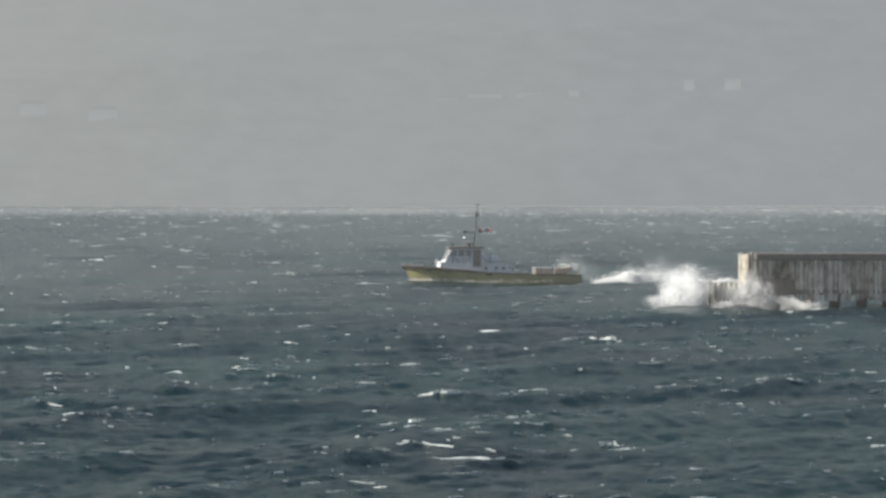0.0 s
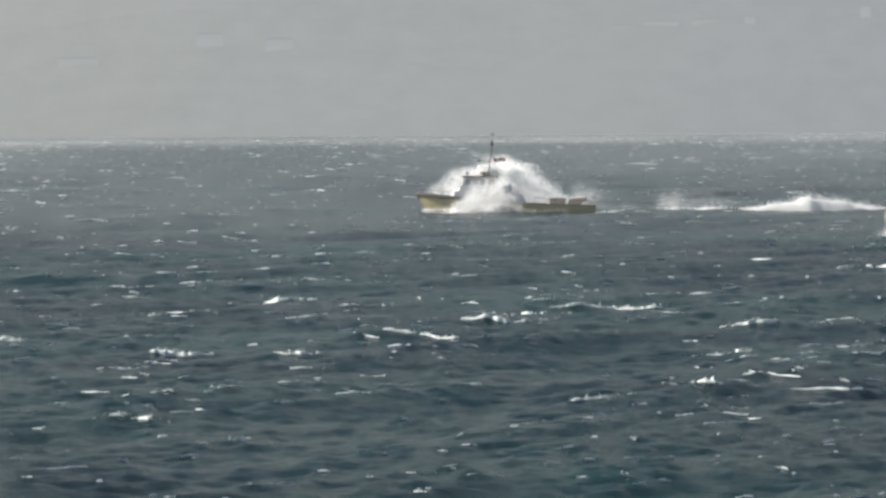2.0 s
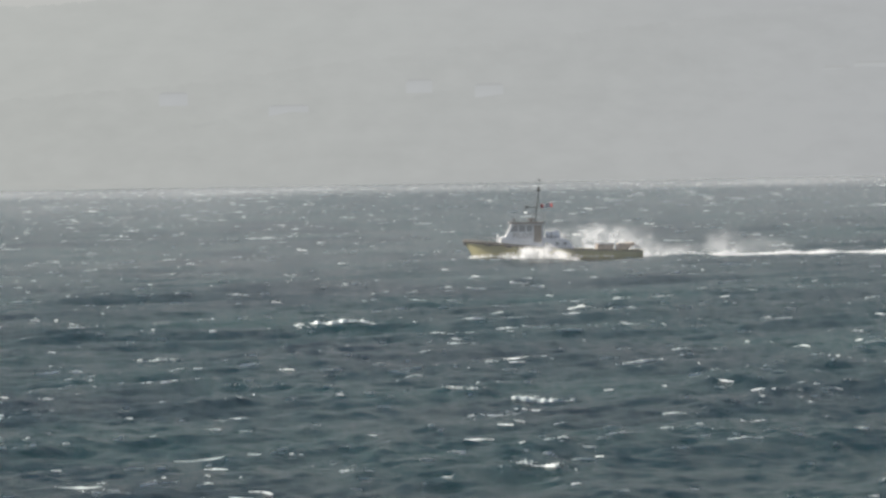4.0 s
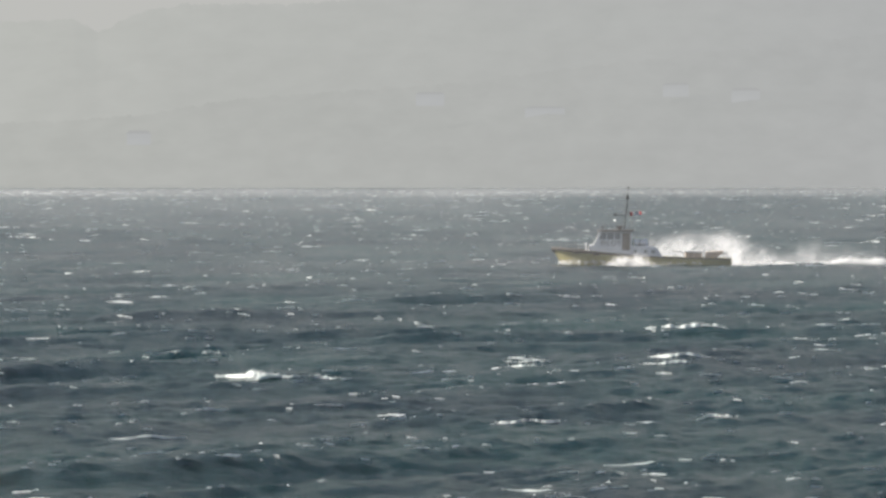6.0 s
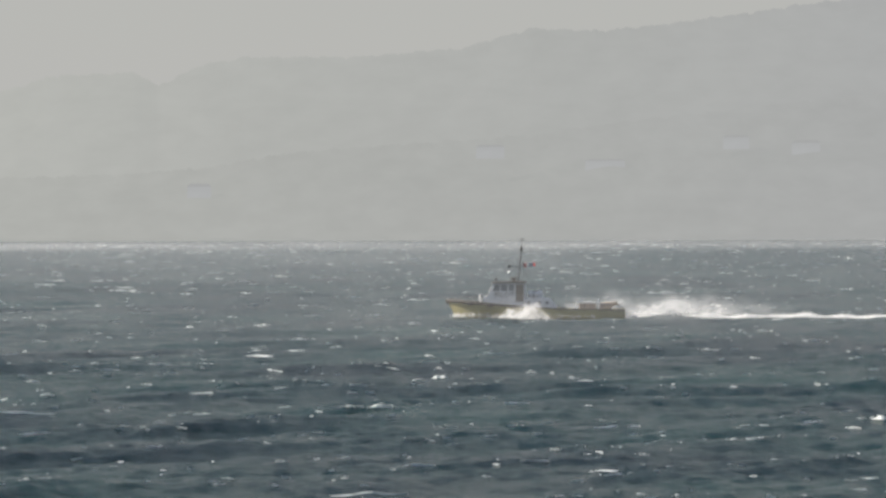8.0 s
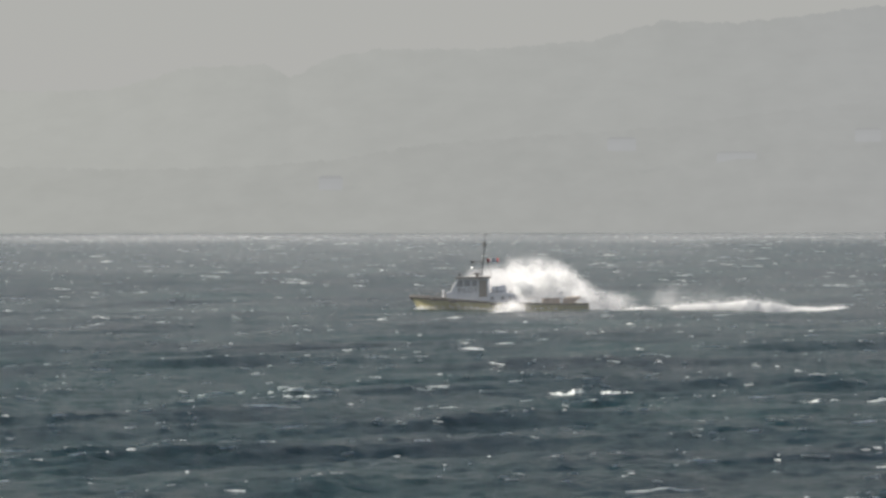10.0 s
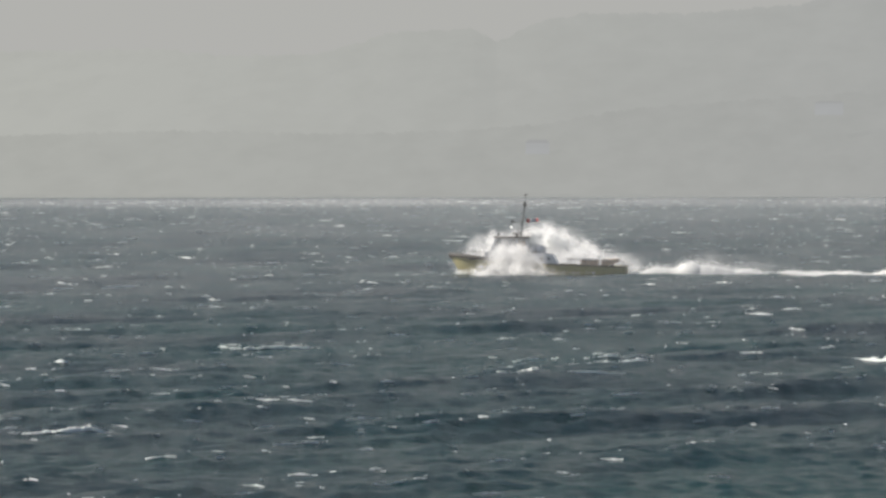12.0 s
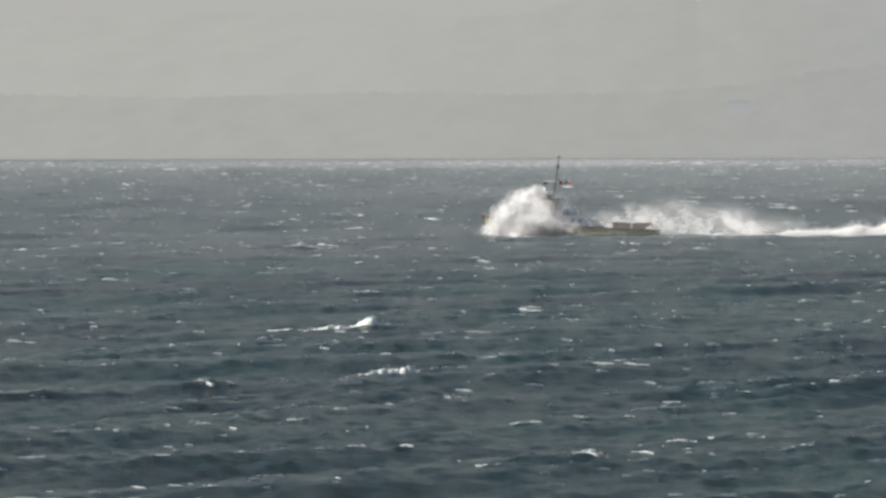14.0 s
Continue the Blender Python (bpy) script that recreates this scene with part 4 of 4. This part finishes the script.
# the plume that hangs behind the hull after a high burst: start, top, denseness, length aft
PLUMES = [(1.02, 5.8, 1.5, 1.0), (3.25, 4.8, 0.2, 1.5), (4.15, 4.4, 0.18, 1.1), (5.1, 3.6, 0.10, 1.6), (6.2, 3.2, 0.09, 1.7), (9.4, 4.0, 0.16, 1.8), (8.4, 5.6, 1.5, 1.1), (11.05, 5.6, 1.4, 1.1), (12.3, 4.2, 0.13, 1.7), (13.42, 5.4, 1.4, 1.0)]
plumes = []
for i, (t0, top, thick, ln) in enumerate(PLUMES):
    k = top / 5.8
    blobs = [(-4.5 * ln, 1.6, 2.4 * ln, 1.5 * k, 0.7), (-2.0 * ln, 2.6 * k, 2.8 * ln, 1.9 * k, 1.0), (0.8 * ln, 3.4 * k, 2.6 * ln, 2.2 * k, 1.0), (3.2 * ln, 2.6 * k, 2.4 * ln, 2.2 * k, 1.0),
             (5.2 * ln, 1.3 * k, 2.2 * ln, 1.9 * k, 0.9), (1.5 * ln, 0.6, 5.5 * ln, 1.4, 1.0), (-3.0 * ln, 4.0 * k, 2.2 * ln, 1.0 * k, 0.25), (8.5 * ln, 0.9, 3.0 * ln, 1.0, 0.25)]
    if thick < 1:                        # a thin one trails farther aft
        blobs = [(b[0] + 1.5 + 8 * (ln - 1), *b[1:]) for b in blobs]
    plumes.append((t0, mist_sheets("spray_plume", blobs, 500 + i, "white plume of spray hanging behind the hull", thick * 1.4 * (1 if thick > 1 else 1.8), 2 if thick > 1 else 1, 1.4, int(2500 * thick) if thick > 1 else 0)))

# the soft fan of fine drops before the hull in a high burst
fans = []
for i, (t0, top, thick, ln) in enumerate(PLUMES):
    if thick > 1:
        blobs = [(-2.0, 0.4, 1.5, 1.3, 1.0), (-1.2, 1.6, 1.6, 1.4, 1.0), (-0.1, 2.9, 1.5, 1.5, 0.9), (1.2, 3.6, 1.3, 1.1, 0.6), (0.8, 1.2, 2.2, 1.5, 1.0), (2.8, 0.7, 2.2, 1.1, 0.8), (4.8, 0.3, 2.0, 0.9, 0.6), (2.6, 2.6, 1.6, 1.2, 0.3)]
        fans.append((t0, mist_sheets("spray_fan", blobs, 540 + i, "fan of white spray flung up beside the bow", 2.0, 2, 0.5, 3500, 1.6)))

# lower fans, wedges of spray along the shoulder of the bow
low_fans = []
for i, (t0, high, leaves) in enumerate(BURSTS):
    if high < 4:
        k = high / 3.2
        blobs = [(-1.6, 0.2, 1.2, 0.9 * k, 1.0), (-0.4, 0.7, 1.3, 1.1 * k, 1.0), (0.8, 1.2 * k, 1.1, 1.0 * k, 0.8), (2.0, 0.5, 1.7, 0.9 * k, 0.9), (3.8, 0.2, 1.8, 0.7, 0.7), (1.6, 1.9 * k, 0.9, 0.7, 0.3)]
        low_fans.append((t0, mist_sheets("spray_fan", blobs, 560 + i, "low wedge of white spray thrown off the bow", 1.5, 2, 0.4, 1800, 1.4)))

# fine mist that the wind carries aft of the boat, in two rigid drifts
drifts = []
for j, (bx, top, ln, thick) in enumerate(((13.0, 1.9, 4.5, 0.16), (24.0, 1.5, 6.5, 0.16))):
    r = random.Random(60 + j)
    blobs = [(bx + r.uniform(-ln, ln), 0.3 + top * r.random() ** 2, ln * r.uniform(0.3, 0.6), r.uniform(0.5, 1.1), r.uniform(0.4, 1)) for q in range(9)]
    drifts.append(mist_sheets("spray_drift", blobs, 300 + j, "thin drift of wind-blown spray astern", 0.75 * thick, 1, 1.2, 100, 3.0))

# wave bursting against the platform's end
px0 = FAR * math.tan(ang)
SPLASHES = [[(-1.3, 0.2, 0.8, 1.3, 1.0), (-0.6, 1.2, 0.9, 1.5, 1.0), (0.5, 1.9, 1.0, 1.5, 0.7), (0.7, 0.3, 1.3, 1.4, 0.8), (-2.2, 0.0, 1.2, 0.5, 0.6), (2.1, 1.5, 1.4, 1.0, 0.3), (-1.6, 2.2, 1.0, 0.8, 0.15)],
            [(-0.8, 0.4, 1.2, 1.1, 0.7), (0.5, 1.3, 1.0, 1.2, 1.0), (1.6, 1.0, 1.2, 1.0, 0.6), (0.6, 2.6, 0.8, 0.7, 0.35)],
            [(-2.5, 0.1, 2.0, 0.5, 1.0), (0.5, 0.2, 2.2, 0.6, 0.9), (3.5, 0.1, 2.0, 0.5, 0.8)]]
pier_spray = [(dx, mist_sheets("platform_spray", blobs, 400 + j, "wave bursting white against the timber platform", thick * 1.4, 2, 0.9, 3000))
              for j, (dx, thick, blobs) in enumerate(zip((-5.3, 0.2, 2.0), (0.95, 0.55, 0.9), SPLASHES))]


# ---- what moves ----
def motions():
    sea_rows = [(0.0, Matrix.Translation((0, 0, 0))), (7.0, Matrix.Translation(DRIFT * 7)), (14.0, Matrix.Translation(DRIFT * 14))]
    for ob in (water, flecks):
        walk(ob, sea_rows)
    for i, (t, ob) in enumerate(caps):
        # a crest breaks, runs with its wave and is gone after some three seconds
        born, gone = t - 1.5 + 0.5 * math.sin(i * 2.3), t + 1.6 + 0.5 * math.sin(i * 1.7)
        knots, rise = (born - 0.5, born + 0.4, gone - 0.6, gone + 0.5), (-0.55, 0.0, 0.0, -0.55)
        times = [0.0] + [q for q in knots if 0.05 < q < 13.95] + [14.0]
        walk(ob, [(q, Matrix.Translation(DRIFT * q + Vector((0, 0, np.interp(q, knots, rise))))) for q in times])
    # t, rise of the bow over the stern (18 is level trim), mast light under the far waterline
    trim = [(0.0, 18, 14), (0.5, 17, 14), (1.0, 17, 13), (1.5, 25, 12), (2.0, 24, 14), (2.5, 22, 11), (2.7, 18, 12), (3.7, 22, 14), (4.8, 27, 13),
            (5.0, 28, 13), (5.5, 25, 9), (6.0, 20, 17), (6.5, 25, 16), (7.0, 29, 14), (7.5, 21, 17), (7.7, 17, 15), (8.7, 24, 14), (9.8, 14, 15),
            (10.0, 15, 20), (10.5, 18, 21), (11.0, 29, 18), (11.5, 30, 12), (12.0, 23, 12), (12.5, 20, 13), (13.0, 14, 16), (13.5, 27, 14), (14.0, 30, 14)]
    rows = [(t, pose(boat_x(t), TRACK, (14 - low) * 0.06, 0, math.degrees((rise - 18) / 315), 0)) for t, rise, low in trim]
    walk(boat, rows)
    level = [(t, pose(boat_x(t), TRACK, 0)) for t, _, _ in trim]
    walk(bow_wave, level)
    for x0, piece in wake:
        # the stern leaves this stretch behind, and it settles slowly
        t0 = next((q / 20 for q in range(-200, 290) if boat_x(q / 20) + 12.0 < x0), 14.5)
        rows = [(t0 + q, pose(x0, TRACK, z)) for q, z in ((-0.3, -2.0), (0.3, -0.15), (1.0, 0.15), (3.0, 0.1), (6.0, -0.25), (10.0, -0.7)) if 0 < t0 + q < 14]
        start = np.interp(-t0, (-0.3, 0.3, 1.0, 3.0, 6.0, 10.0), (-2.0, -0.15, 0.15, 0.1, -0.25, -0.7))
        end = np.interp(14 - t0, (-0.3, 0.3, 1.0, 3.0, 6.0, 10.0), (-2.0, -0.15, 0.15, 0.1, -0.25, -0.7))
        walk(piece, [(0.0, pose(x0, TRACK, start))] + rows + [(14.0, pose(x0, TRACK, end))])
    for j, d in enumerate(drifts):
        walk(d, [(t, pose(boat_x(t), TRACK, 0.25 * math.sin(t * 1.3 + j * 2))) for t, _, _ in trim])
    for (t0, high, leaves), pieces in burst_things:
        for piece, (v, k, rx, rz, across, wt) in zip(pieces, MASSES):
            grow = 0.45 + 0.55 * high / 6.3
            peak = max(0.45, high * k * 1.12 - 0.6 * rz * grow)
            if high < 4:
                across, v, peak = -3.0, 0.7 * v, min(peak, 0.8 + 0.5 * k)
            rows = []
            low = high < 4
            start, crest, fall = (-5.4, 0.35, 8.0) if low else (-7.0, 0.6, 5.5 if across < 0 else 2.4 if across < 1 else 0.9)
            for s in (-0.25, -0.05, 0.12, 0.3, 0.5, 0.75, 1.0, 1.35, 1.7, 2.1, 2.6):
                if s < 0:
                    z = -4.5 if s < -0.1 else -2.5
                elif s < crest:
                    z = -1.5 + (peak + 1.5) * (1 - ((crest - s) / crest) ** 2)
                else:
                    z = peak - fall * (s - crest) ** 2
                aft = start + v * max(s, 0) + 0.6 * max(s, 0) ** 2
                rows.append((t0 + s, pose(boat_x(t0 + s) + aft, TRACK + across, max(z, -4.5), 0, 8 * max(s, 0), 0)))
            first, last = rows[0][1].translation, rows[-1][1].translation
            rows.append((t0 + 3.3, pose(last.x, last.y, -5, 0, 26, 0)))
            rows = [(0.0, pose(first.x, first.y, -5))] + rows + [(max(14.0, t0 + 3.4), pose(last.x, last.y, -5, 0, 26, 0))]
            walk(piece, rows)
    for t0, plume in plumes:
        rows = [(0.0, pose(boat_x(t0) - 2, TRACK + 4.4, -9)), (t0 + 0.2, pose(boat_x(t0 + 0.2) - 1, TRACK + 4.4, -8))]
        for q, aft, z in ((0.45, -2.5, -4.2), (0.7, -1.2, -1.5), (0.95, 0.4, -0.1), (1.2, 1.5, 0.1), (1.5, 3.3, 0.0), (1.8, 5.4, -0.6), (2.1, 8.0, -1.6), (2.5, 11.6, -3.2), (3.0, 15.0, -8.0)):
            rows.append((t0 + q, pose(boat_x(t0 + q) + aft, TRACK + 4.4, z)))
        last = rows[-1][1].translation
        rows.append((max(14.0, t0 + 4.2), pose(last.x, last.y, -9)))
        walk(plume, rows)
    high_course = ((-0.05, -5.8, -3.0), (0.15, -5.2, -0.8), (0.4, -4.3, 0.1), (0.75, -2.8, -0.4), (1.0, -1.2, -1.5), (1.3, 0.6, -2.6), (1.7, 3.2, -4.6), (2.1, 6.0, -7.0))
    low_course = ((0.05, -4.8, -2.2), (0.2, -3.9, -0.3), (0.4, -3.0, 0.1), (0.65, -1.6, -0.4), (0.9, 0.2, -1.3), (1.3, 3.0, -3.6), (1.7, 5.5, -6.0))
    for course, made in ((high_course, fans), (low_course, low_fans)):
        for t0, fan in made:
            rows = [(0.0, pose(boat_x(t0) - 6, TRACK - 4.2, -8)), (t0 - 0.2, pose(boat_x(t0 - 0.2) - 6, TRACK - 4.2, -7))]
            rows += [(t0 + q, pose(boat_x(t0 + q) + aft, TRACK - 4.2, z)) for q, aft, z in course]
            last = rows[-1][1].translation
            rows.append((max(14.0, t0 + 2.3), pose(last.x, last.y, -8)))
            walk(fan, rows)
    for j, (dx, ob) in enumerate(pier_spray):
        y = FAR - 2.2
        walk(ob, [(0.0, pose(px0 + dx - 0.8, y, (0.4, 0.3, 0.0)[j])), (0.5, pose(px0 + dx - 0.2, y, (1.5, 0.9, 0.1)[j])), (0.8, pose(px0 + dx + 0.3, y, (1.3, 0.9, 0.1)[j])),
                  (1.2, pose(px0 + dx + 1.2, y, (-0.2, 0.4, 0.1)[j])), (1.5, pose(px0 + dx + 1.8, y, (-2.0, 0.2, 0.1)[j])), (2.0, pose(px0 + dx + 2.6, y, (-2.8, -0.4, 0.0)[j])),
                  (14.0, pose(px0 + dx + 3.0, y, -4.0))])


motions()
